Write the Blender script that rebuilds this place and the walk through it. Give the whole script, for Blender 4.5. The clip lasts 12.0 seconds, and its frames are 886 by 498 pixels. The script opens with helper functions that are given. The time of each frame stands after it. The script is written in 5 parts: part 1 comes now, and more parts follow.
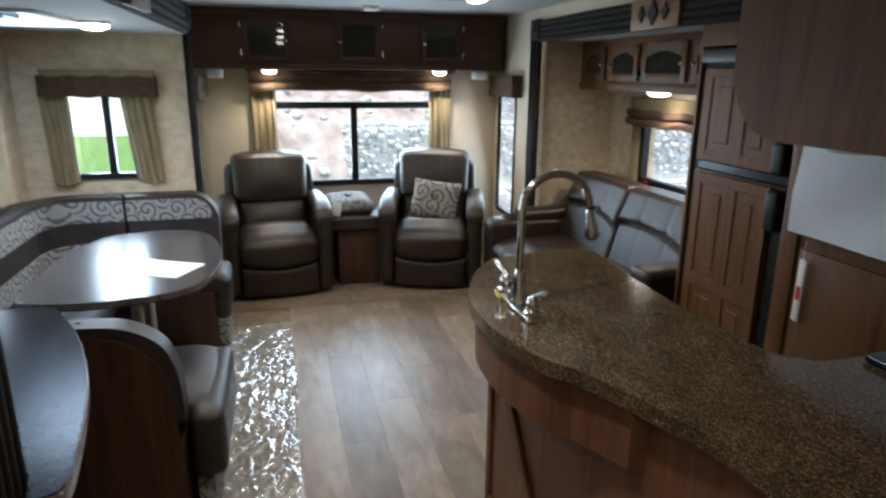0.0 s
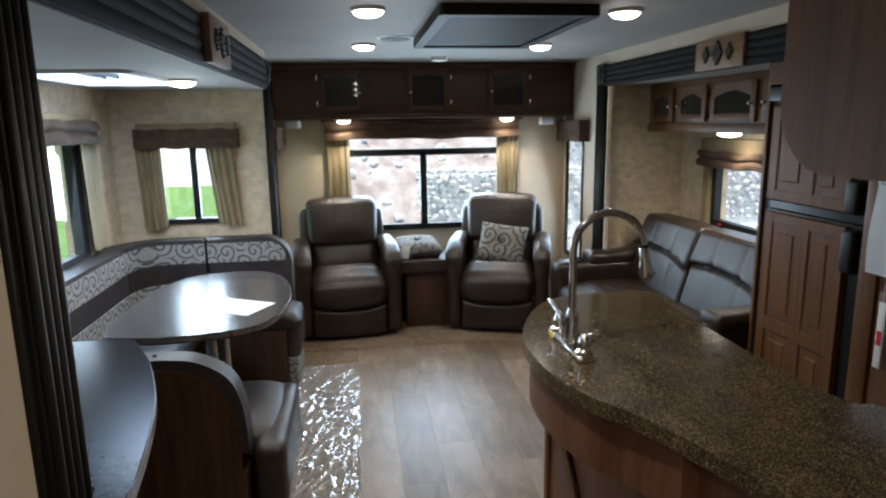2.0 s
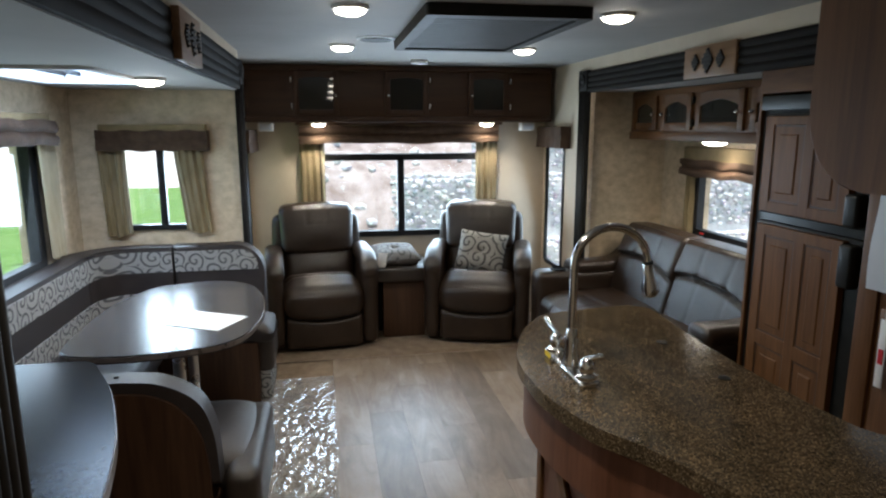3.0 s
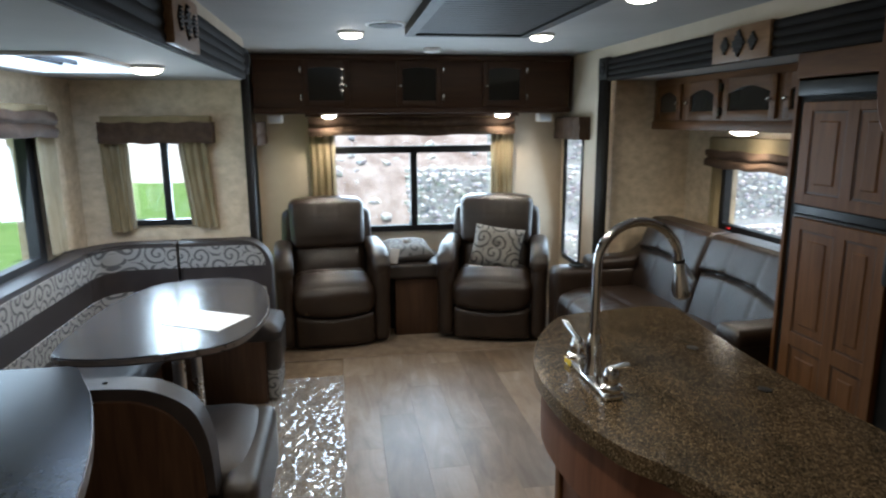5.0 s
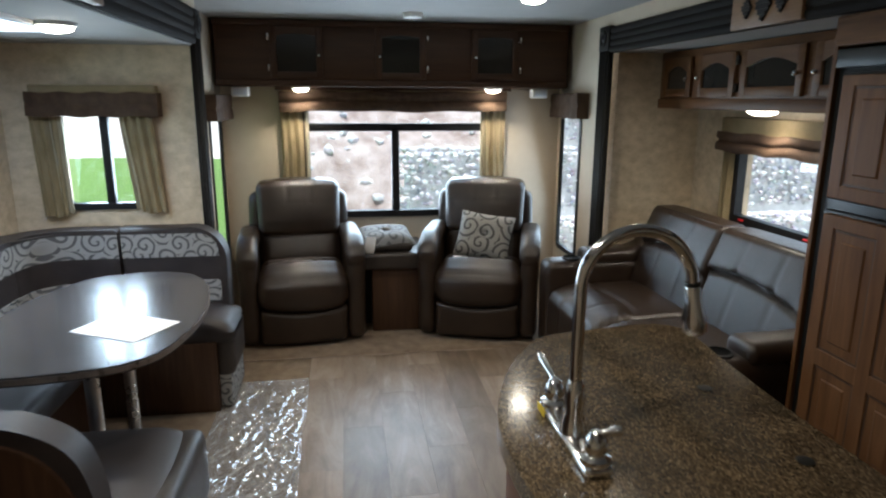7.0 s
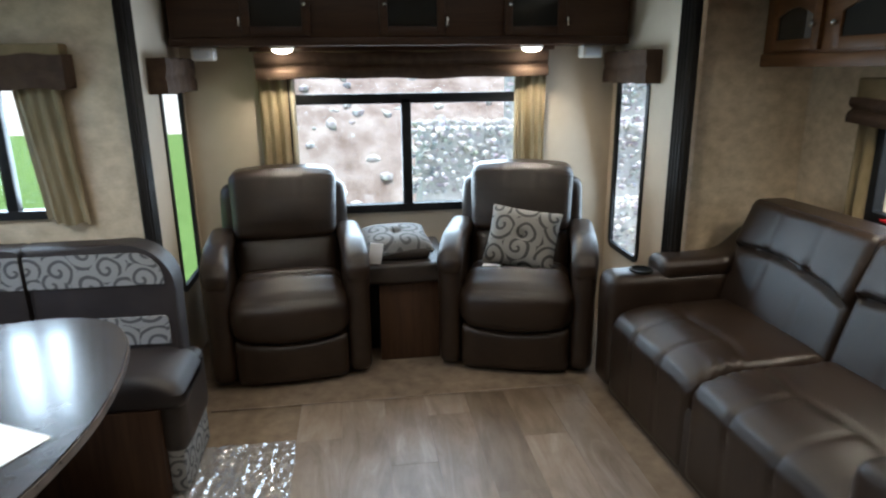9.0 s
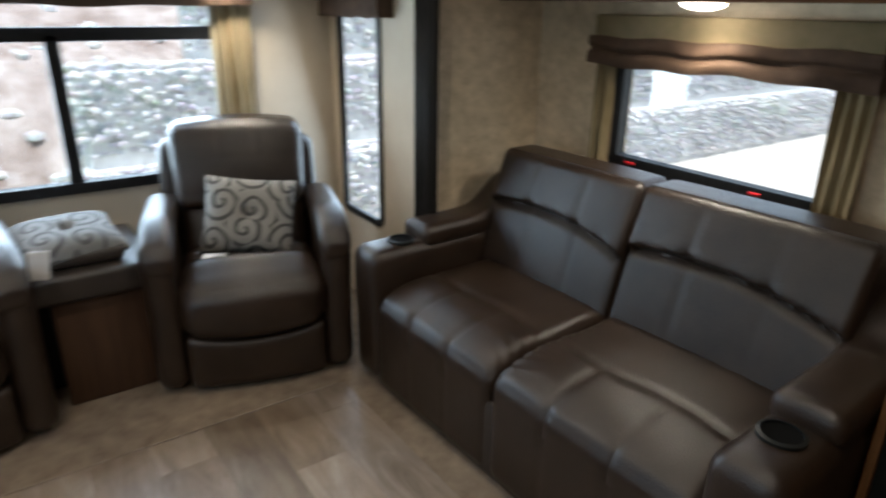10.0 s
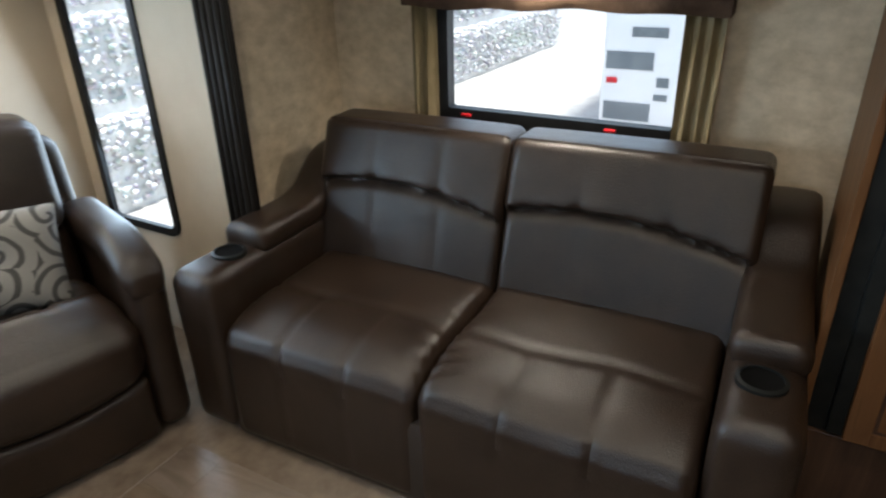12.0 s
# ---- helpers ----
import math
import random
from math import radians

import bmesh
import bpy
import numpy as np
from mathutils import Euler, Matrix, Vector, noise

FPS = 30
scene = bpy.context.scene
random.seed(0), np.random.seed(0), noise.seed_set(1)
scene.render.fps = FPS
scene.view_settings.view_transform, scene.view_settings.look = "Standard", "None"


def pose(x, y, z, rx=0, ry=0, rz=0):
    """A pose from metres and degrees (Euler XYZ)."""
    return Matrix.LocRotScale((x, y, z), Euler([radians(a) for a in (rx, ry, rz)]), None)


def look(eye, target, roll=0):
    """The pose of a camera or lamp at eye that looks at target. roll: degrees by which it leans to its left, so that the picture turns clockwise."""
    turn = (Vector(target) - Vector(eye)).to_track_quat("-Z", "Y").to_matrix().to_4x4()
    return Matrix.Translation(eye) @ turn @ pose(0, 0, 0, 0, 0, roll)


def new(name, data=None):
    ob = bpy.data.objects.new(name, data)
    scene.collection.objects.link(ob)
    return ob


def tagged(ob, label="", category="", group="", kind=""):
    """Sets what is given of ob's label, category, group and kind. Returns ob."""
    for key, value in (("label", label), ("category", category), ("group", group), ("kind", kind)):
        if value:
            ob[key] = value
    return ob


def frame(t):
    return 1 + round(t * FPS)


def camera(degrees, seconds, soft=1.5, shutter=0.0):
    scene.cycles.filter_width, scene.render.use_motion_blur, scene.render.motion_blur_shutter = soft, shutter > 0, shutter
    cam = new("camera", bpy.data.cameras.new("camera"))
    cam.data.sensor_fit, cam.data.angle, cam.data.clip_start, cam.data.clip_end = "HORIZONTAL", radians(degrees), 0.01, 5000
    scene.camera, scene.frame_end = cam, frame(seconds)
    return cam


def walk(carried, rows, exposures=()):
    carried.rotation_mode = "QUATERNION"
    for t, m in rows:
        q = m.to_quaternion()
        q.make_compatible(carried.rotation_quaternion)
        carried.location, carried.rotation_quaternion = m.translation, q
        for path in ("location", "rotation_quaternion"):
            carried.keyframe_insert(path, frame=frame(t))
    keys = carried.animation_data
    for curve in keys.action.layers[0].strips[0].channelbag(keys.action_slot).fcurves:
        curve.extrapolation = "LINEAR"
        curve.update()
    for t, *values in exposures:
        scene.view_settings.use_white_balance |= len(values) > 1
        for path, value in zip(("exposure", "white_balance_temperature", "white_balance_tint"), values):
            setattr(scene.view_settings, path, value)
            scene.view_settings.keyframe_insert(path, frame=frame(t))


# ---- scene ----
cam = camera(69.2, 12.0, soft=2.2, shutter=0.5)
PATH = [
    (0, (-0.621, 0.902, 1.576), (-0.139, 2.77, 1.048), 0.5),
    (0.5, (-0.627, 0.86, 1.579), (-0.259, 2.778, 1.148), -0.2),
    (1, (-0.586, 0.854, 1.573), (-0.277, 2.782, 1.14), -0.8),
    (1.5, (-0.562, 0.846, 1.572), (-0.268, 2.776, 1.138), -1.1),
    (2, (-0.561, 0.849, 1.563), (-0.304, 2.794, 1.175), -0.9),
    (2.5, (-0.562, 0.912, 1.553), (-0.294, 2.853, 1.151), -1.2),
    (3, (-0.598, 0.992, 1.569), (-0.25, 2.925, 1.192), -0.1),
    (4.8, (-0.59, 1.116, 1.552), (-0.23, 3.042, 1.151), 0.2),
    (5, (-0.554, 1.139, 1.547), (-0.257, 3.077, 1.153), -0.4),
    (5.5, (-0.465, 1.178, 1.552), (-0.24, 3.123, 1.146), -0.4),
    (6, (-0.43, 1.205, 1.546), (-0.166, 3.143, 1.129), -0.8),
    (6.5, (-0.388, 1.321, 1.53), (-0.132, 3.251, 1.073), 0.0),
    (7, (-0.361, 1.535, 1.526), (-0.071, 3.461, 1.069), 0.3),
    (7.2, (-0.352, 1.612, 1.522), (-0.075, 3.533, 1.038), 0.6),
    (9, (-0.3, 2.511, 1.489), (-0.045, 4.418, 0.944), -0.6),
    (9.5, (-0.294, 2.844, 1.488), (0.397, 4.609, 0.849), 1.1),
    (10, (-0.268, 3.134, 1.46), (0.812, 4.658, 0.746), 0.9),
    (10.5, (-0.386, 3.382, 1.463), (1.055, 4.548, 0.711), -1.3),
    (11, (-0.431, 3.495, 1.459), (1.068, 4.55, 0.659), 0.4),
    (11.5, (-0.376, 3.612, 1.457), (1.146, 4.619, 0.639), -0.9),
    (12, (-0.271, 3.698, 1.444), (1.296, 4.594, 0.583), -1.4),
]
walk(cam, [(t, look(eye, target, roll)) for t, eye, target, roll in PATH], exposures=[(0, 1.34, 6150, 9), (2, 1.28, 6150, 9), (3, 1.22, 6150, 9), (5, 1.2, 6150, 9), (7, 1.16, 6150, 9), (9, 1.07, 6150, 9), (10.2, 1.16, 6150, 9), (11, 1.25, 6150, 9), (12, 1.3, 6150, 9)])

# ---- world, sun, exposure ----
world = bpy.data.worlds.new("sky")
scene.world = world
world.use_nodes = True
wn = world.node_tree
bgn = wn.nodes["Background"]
skyn = wn.nodes.new("ShaderNodeTexSky")
skyn.sky_type = "NISHITA"
skyn.sun_disc = False
skyn.sun_elevation = radians(80)
skyn.sun_rotation = radians(180)
skyn.air_density = 1.6
skyn.dust_density = 3.0
wn.links.new(skyn.outputs[0], bgn.inputs[0])
bgn.inputs[1].default_value = 0.15

sun = new("sun", bpy.data.lights.new("sun", "SUN"))
sun.data.energy = 2.9
sun.data.angle = radians(8)
sun.data.color = (1.0, 0.96, 0.9)
sun.matrix_world = look((0, 0, 10), (0.0, 1.06, 4.0))


def window_glow(name, loc, target, sx, sy, power):
    """Sky light that comes in at a window's opening."""
    lamp = new(name, bpy.data.lights.new(name, "AREA"))
    lamp.data.shape = "RECTANGLE"
    lamp.data.size, lamp.data.size_y = sx, sy
    lamp.data.energy = power
    lamp.data.color = (0.70, 0.85, 1.0)
    lamp.matrix_world = look(loc, target)
    return lamp


window_glow("rear_window_light", (0, 6.22, 1.08), (0, 0, 0.7), 1.15, 0.65, 17)
window_glow("end_window_light", (-1.55, 5.13, 1.2), (-1.5, 0, 1.0), 0.34, 0.42, 6.0)
window_glow("dinette_window_light", (-2.12, 4.0, 1.2), (0, 3.5, 0.9), 0.85, 0.6, 3.8)
window_glow("sofa_window_light", (1.93, 4.46, 1.06), (0, 4.4, 0.7), 0.75, 0.32, 0.3)
window_glow("side_window_light", (1.215, 5.885, 0.94), (0.2, 5.5, 0.7), 0.34, 0.9, 2.8)
window_glow("skylight_light", (-1.62, 3.9, 1.84), (-1.62, 3.9, 0), 0.4, 0.7, 4.5)

# ---- materials ----
M = {}


def mat(name, base=(0.5, 0.5, 0.5), rough=0.5, metal=0.0, spec=0.5, coat=0.0):
    m = bpy.data.materials.new(name)
    m.use_nodes = True
    b = m.node_tree.nodes["Principled BSDF"]
    b.inputs["Base Color"].default_value = (*base, 1)
    b.inputs["Roughness"].default_value = rough
    b.inputs["Metallic"].default_value = metal
    b.inputs["Specular IOR Level"].default_value = spec
    b.inputs["Coat Weight"].default_value = coat
    M[name] = m
    return m, m.node_tree.nodes, m.node_tree.links, b


def nd(nodes, kind, **kw):
    n = nodes.new("ShaderNode" + kind)
    for k, v in kw.items():
        n.inputs[k.replace("_", " ")].default_value = v
    return n


def ramp(nodes, stops, smooth=True):
    r = nodes.new("ShaderNodeValToRGB")
    e = r.color_ramp.elements
    while len(e) < len(stops):
        e.new(0.5)
    for el, (p, c) in zip(e, stops):
        el.position = p
        el.color = (*c, 1) if len(c) == 3 else c
    r.color_ramp.interpolation = "LINEAR" if smooth else "CONSTANT"
    return r


def mixc(nodes, links, fac, a, b, blend="MIX"):
    x = nodes.new("ShaderNodeMix")
    x.data_type = "RGBA"
    x.blend_type = blend
    for sock, v in ((x.inputs[0], fac), (x.inputs[6], a), (x.inputs[7], b)):
        if hasattr(v, "links"):
            links.new(v, sock)
        else:
            sock.default_value = v if isinstance(v, float) else (*v, 1)
    return x.outputs[2]


def coords(nodes, links, scale=(1, 1, 1), rot=(0, 0, 0)):
    tc = nodes.new("ShaderNodeTexCoord")
    mp = nodes.new("ShaderNodeMapping")
    mp.inputs["Scale"].default_value = scale
    mp.inputs["Rotation"].default_value = rot
    links.new(tc.outputs["Object"], mp.inputs[0])
    return mp.outputs[0]


def bump(nodes, links, b, height, strength, dist=0.01):
    n = nodes.new("ShaderNodeBump")
    n.inputs["Strength"].default_value = strength
    n.inputs["Distance"].default_value = dist
    links.new(height, n.inputs["Height"])
    links.new(n.outputs[0], b.inputs["Normal"])


def mottled(name, a, b_, scale, rough=0.6, detail=6, bstr=0.15, bscale=120, metal=0.0, stretch=(1, 1, 1), lo=0.35, hi=0.65, coat=0.0, rvar=0.1, spec=0.5):
    """Two tones broken up by noise, with fine relief and uneven gloss."""
    m, n, l, p = mat(name, a, rough, metal, spec, coat)
    co = coords(n, l, stretch)
    t = nd(n, "TexNoise", Scale=scale, Detail=detail, Roughness=0.6)
    l.new(co, t.inputs["Vector"])
    r = ramp(n, [(lo, a), (hi, b_)])
    l.new(t.outputs["Fac"], r.inputs[0])
    l.new(r.outputs[0], p.inputs["Base Color"])
    t2 = nd(n, "TexNoise", Scale=bscale, Detail=3.0)
    l.new(co, t2.inputs["Vector"])
    mr = n.new("ShaderNodeMapRange")
    mr.inputs[3].default_value, mr.inputs[4].default_value = max(0.02, rough - rvar), min(1, rough + rvar)
    l.new(t.outputs["Fac"], mr.inputs[0])
    l.new(mr.outputs[0], p.inputs["Roughness"])
    bump(n, l, p, t2.outputs["Fac"], bstr, 0.004)
    return m


def wood(name, dark, light, axis, rough=0.5, coat=0.0, spec=0.3):
    """Stained wood with its grain along one axis ('x', 'y' or 'z')."""
    m, n, l, p = mat(name, dark, rough, 0, spec, coat)
    s = {"x": (1.2, 16, 16), "y": (16, 1.2, 16), "z": (16, 16, 1.2)}[axis]
    co = coords(n, l, s)
    info = n.new("ShaderNodeObjectInfo")
    off = n.new("ShaderNodeVectorMath")
    off.operation = "ADD"
    mul = n.new("ShaderNodeMath")
    mul.operation = "MULTIPLY"
    mul.inputs[1].default_value = 7.0
    l.new(info.outputs["Random"], mul.inputs[0])
    l.new(co, off.inputs[0])
    l.new(mul.outputs[0], off.inputs[1])
    t = nd(n, "TexNoise", Scale=1.6, Detail=8.0, Roughness=0.62, Distortion=0.8)
    l.new(off.outputs[0], t.inputs["Vector"])
    t2 = nd(n, "TexNoise", Scale=9.0, Detail=4.0, Roughness=0.7)
    l.new(off.outputs[0], t2.inputs["Vector"])
    r = ramp(n, [(0.3, dark), (0.7, light)])
    l.new(t.outputs["Fac"], r.inputs[0])
    r2 = ramp(n, [(0.35, (0.6, 0.6, 0.6)), (0.6, (1, 1, 1))])
    l.new(t2.outputs["Fac"], r2.inputs[0])
    c = mixc(n, l, 0.3, r.outputs[0], r2.outputs[0], "MULTIPLY")
    l.new(c, p.inputs["Base Color"])
    bump(n, l, p, t2.outputs["Fac"], 0.08, 0.002)
    return m


WD, WL = (0.088, 0.039, 0.015), (0.170, 0.080, 0.033)
wood("wood_z", WD, WL, "z", 0.45, spec=0.16)
wood("wood_y", WD, WL, "y", 0.45, spec=0.16)
# darker cherry stain that also carries the rear cabinet's shade in its colour
wood("cherry_dark_shaded", (0.040, 0.018, 0.009), (0.072, 0.033, 0.016), "x", 0.42)
wood("island_wood", (0.10, 0.04, 0.022), (0.19, 0.085, 0.05), "z", 0.4)
wood("trim_dark", (0.009, 0.0075, 0.0065), (0.021, 0.017, 0.014), "z", 0.55, spec=0.2)
wood("trim_dark_y", (0.009, 0.0075, 0.0065), (0.019, 0.0155, 0.0125), "y", 0.75, spec=0.08)
wood("block_wood", (0.16, 0.085, 0.04), (0.27, 0.16, 0.085), "y", 0.45)
wood("bench_wood", (0.04, 0.02, 0.012), (0.085, 0.045, 0.026), "z", 0.4)
mottled("wallpaper", (0.46, 0.37, 0.255), (0.71, 0.59, 0.43), 9, 0.75, 12, 0.25, 160, lo=0.28, hi=0.70, spec=0.25, stretch=(1.6, 1.6, 2.2))
mottled("wall_cream", (0.50, 0.42, 0.32), (0.56, 0.48, 0.375), 4, 0.7, 6, 0.08, 250, spec=0.25)
mottled("ceiling_white", (0.345, 0.345, 0.335), (0.39, 0.39, 0.38), 3, 0.7, 5, 0.12, 300, spec=0.25)
mottled("leather", (0.0165, 0.0094, 0.0057), (0.028, 0.0165, 0.0103), 9, 0.34, 8, 0.4, 230, rvar=0.09, spec=0.55)
mottled("leather_dark", (0.022, 0.017, 0.014), (0.035, 0.026, 0.021), 9, 0.45, 8, 0.3, 260)
mottled("vinyl_grey", (0.021, 0.0162, 0.0158), (0.033, 0.0258, 0.025), 9, 0.5, 8, 0.25, 260)
mottled("black_frame", (0.006, 0.006, 0.007), (0.012, 0.012, 0.013), 20, 0.5, 4, 0.1, 200, spec=0.25)
mottled("black_plastic", (0.007, 0.008, 0.008), (0.013, 0.014, 0.013), 20, 0.42, 4, 0.1, 200, spec=0.25)
mottled("vent_dark", (0.011, 0.010, 0.008), (0.019, 0.017, 0.014), 15, 0.6, 4, 0.1, 200, spec=0.15)
mottled("carpet", (0.148, 0.110, 0.078), (0.245, 0.190, 0.140), 13, 0.95, 12, 0.6, 300, lo=0.3, hi=0.7, spec=0.1)
mottled("curtain", (0.20, 0.155, 0.085), (0.30, 0.24, 0.145), 14, 0.85, 6, 0.4, 500, stretch=(1, 1, 0.3), spec=0.15)
mottled("curtain_pale", (0.34, 0.295, 0.20), (0.43, 0.375, 0.27), 14, 0.85, 6, 0.4, 500, stretch=(1, 1, 0.3), spec=0.15)
mottled("valance", (0.055, 0.032, 0.020), (0.085, 0.052, 0.034), 20, 0.75, 6, 0.5, 500, spec=0.2)
mottled("valance_board", (0.22, 0.17, 0.09), (0.28, 0.21, 0.12), 12, 0.75, 6, 0.3, 300, spec=0.2)
mottled("table_top", (0.030, 0.029, 0.032), (0.050, 0.048, 0.052), 14, 0.26, 5, 0.002, 60, coat=0.1, rvar=0.015)
mottled("desk_top", (0.010, 0.012, 0.017), (0.020, 0.023, 0.030), 60, 0.2, 8, 0.05, 70, rvar=0.04, spec=0.14)
mottled("edge_band", (0.16, 0.14, 0.13), (0.24, 0.21, 0.2), 20, 0.3, 4, 0.1, 200, metal=0.4)
mottled("chrome", (0.80, 0.80, 0.80), (0.86, 0.86, 0.86), 8, 0.13, 3, 0.02, 100, metal=1.0, rvar=0.03)
mottled("steel_leg", (0.5, 0.5, 0.5), (0.6, 0.6, 0.6), 8, 0.28, 3, 0.05, 100, metal=1.0)
mottled("nickel", (0.6, 0.58, 0.54), (0.66, 0.64, 0.6), 8, 0.25, 3, 0.05, 100, metal=1.0)
mottled("white_plastic", (0.72, 0.72, 0.7), (0.78, 0.78, 0.76), 12, 0.45, 4, 0.05, 200)
mottled("paper", (0.76, 0.76, 0.76), (0.84, 0.84, 0.84), 8, 0.7, 4, 0.05, 200)
mottled("paper_grey", (0.6, 0.64, 0.7), (0.66, 0.7, 0.76), 5, 0.6, 4, 0.05, 200)
mottled("yellow_label", (0.7, 0.5, 0.02), (0.8, 0.6, 0.04), 20, 0.5, 3, 0.02, 100)
mottled("red_plastic", (0.5, 0.01, 0.02), (0.6, 0.02, 0.03), 20, 0.4, 3, 0.02, 100)
mottled("cup_well_dark", (0.004, 0.004, 0.004), (0.007, 0.007, 0.007), 10, 0.9, 3, 0.03, 100, spec=0.05)
mottled("cooktop", (0.006, 0.006, 0.007), (0.011, 0.011, 0.012), 10, 0.12, 3, 0.03, 100)
# outdoors
mottled("gravel", (0.42, 0.40, 0.37), (0.6, 0.58, 0.55), 8, 0.9, 12, 0.8, 40, spec=0.1)
mottled("pale_fill", (0.6, 0.6, 0.59), (0.75, 0.75, 0.74), 12, 0.95, 8, 0.5, 30, spec=0.1)
mottled("dirt", (0.20, 0.15, 0.13), (0.46, 0.41, 0.385), 2.2, 0.95, 14, 1.0, 10, spec=0.1, lo=0.35, hi=0.68)
mottled("trailer_white", (0.75, 0.76, 0.78), (0.8, 0.8, 0.82), 2, 0.35, 4, 0.03, 50)
mottled("trailer_grey", (0.12, 0.14, 0.16), (0.17, 0.19, 0.21), 2, 0.4, 4, 0.03, 50)


def stone_material():
    m, n, l, p = mat("stones", (0.5, 0.48, 0.45), 0.9, 0, 0.2)
    g = n.new("ShaderNodeNewGeometry")
    r = ramp(n, [(0, (0.40, 0.40, 0.41)), (0.3, (0.52, 0.52, 0.53)), (1, (0.66, 0.66, 0.66))])
    l.new(g.outputs["Random Per Island"], r.inputs[0])
    t = nd(n, "TexNoise", Scale=14.0, Detail=6.0)
    l.new(coords(n, l), t.inputs["Vector"])
    c = mixc(n, l, 0.4, r.outputs[0], t.outputs["Color"], "OVERLAY")
    l.new(c, p.inputs["Base Color"])
    bump(n, l, p, t.outputs["Fac"], 0.6, 0.03)


def granite_material():
    m, n, l, p = mat("granite", (0.05, 0.035, 0.025), 0.14, 0, 0.5, 0.1)
    co = coords(n, l)
    v = n.new("ShaderNodeTexVoronoi")
    v.inputs["Scale"].default_value = 380
    l.new(co, v.inputs["Vector"])
    sep = n.new("ShaderNodeSeparateColor")
    l.new(v.outputs["Color"], sep.inputs[0])
    r = ramp(n, [(0.0, (0.022, 0.016, 0.010)), (0.3, (0.054, 0.039, 0.023)), (0.66, (0.094, 0.069, 0.040)), (0.88, (0.145, 0.108, 0.066)), (0.965, (0.29, 0.23, 0.15))])
    l.new(sep.outputs[0], r.inputs[0])
    t = nd(n, "TexNoise", Scale=12.0, Detail=6.0)
    l.new(co, t.inputs["Vector"])
    r2 = ramp(n, [(0.3, (0.65, 0.65, 0.65)), (0.7, (1.2, 1.15, 1.1))])
    l.new(t.outputs["Fac"], r2.inputs[0])
    l.new(mixc(n, l, 1.0, r.outputs[0], r2.outputs[0], "MULTIPLY"), p.inputs["Base Color"])
    bump(n, l, p, t.outputs["Fac"], 0.03, 0.003)


def swirl_material(name, ground, line, scale):
    """Woven fabric printed with scrolls: a spiral in each cell."""
    m, n, l, p = mat(name, ground, 0.9, 0, 0.15)
    tc = n.new("ShaderNodeTexCoord")
    uv = n.new("ShaderNodeMapping")
    uv.inputs["Scale"].default_value = (scale, scale, scale)
    l.new(tc.outputs["UV"], uv.inputs[0])
    warp = nd(n, "TexNoise", Scale=1.3, Detail=1.0)
    l.new(uv.outputs[0], warp.inputs["Vector"])
    wv = n.new("ShaderNodeVectorMath")
    wv.operation = "MULTIPLY_ADD"
    l.new(warp.outputs["Color"], wv.inputs[0])
    wv.inputs[1].default_value = (0.2, 0.2, 0)
    l.new(uv.outputs[0], wv.inputs[2])
    vor = n.new("ShaderNodeTexVoronoi")
    vor.voronoi_dimensions = "2D"
    vor.inputs["Scale"].default_value = 1.0
    vor.inputs["Randomness"].default_value = 0.7
    l.new(wv.outputs[0], vor.inputs["Vector"])
    d = n.new("ShaderNodeVectorMath")
    d.operation = "SUBTRACT"
    l.new(wv.outputs[0], d.inputs[0])
    l.new(vor.outputs["Position"], d.inputs[1])
    sp = n.new("ShaderNodeSeparateXYZ")
    l.new(d.outputs[0], sp.inputs[0])
    ang = n.new("ShaderNodeMath")
    ang.operation = "ARCTAN2"
    l.new(sp.outputs[1], ang.inputs[0])
    l.new(sp.outputs[0], ang.inputs[1])
    k = n.new("ShaderNodeMath")
    k.operation = "MULTIPLY_ADD"
    l.new(vor.outputs["Distance"], k.inputs[0])
    k.inputs[1].default_value = 17.0
    l.new(ang.outputs[0], k.inputs[2])
    s = n.new("ShaderNodeMath")
    s.operation = "SINE"
    l.new(k.outputs[0], s.inputs[0])
    r = ramp(n, [(0.0, ground), (0.42, ground), (0.62, line), (1.0, line)])
    l.new(s.outputs[0], r.inputs[0])
    weave = nd(n, "TexNoise", Scale=140.0, Detail=2.0)
    l.new(uv.outputs[0], weave.inputs["Vector"])
    c = mixc(n, l, 0.35, r.outputs[0], weave.outputs["Color"], "OVERLAY")
    hsv = nd(n, "HueSaturation", Saturation=0.45)
    l.new(c, hsv.inputs["Color"])
    l.new(hsv.outputs[0], p.inputs["Base Color"])
    bump(n, l, p, weave.outputs["Fac"], 0.4, 0.002)


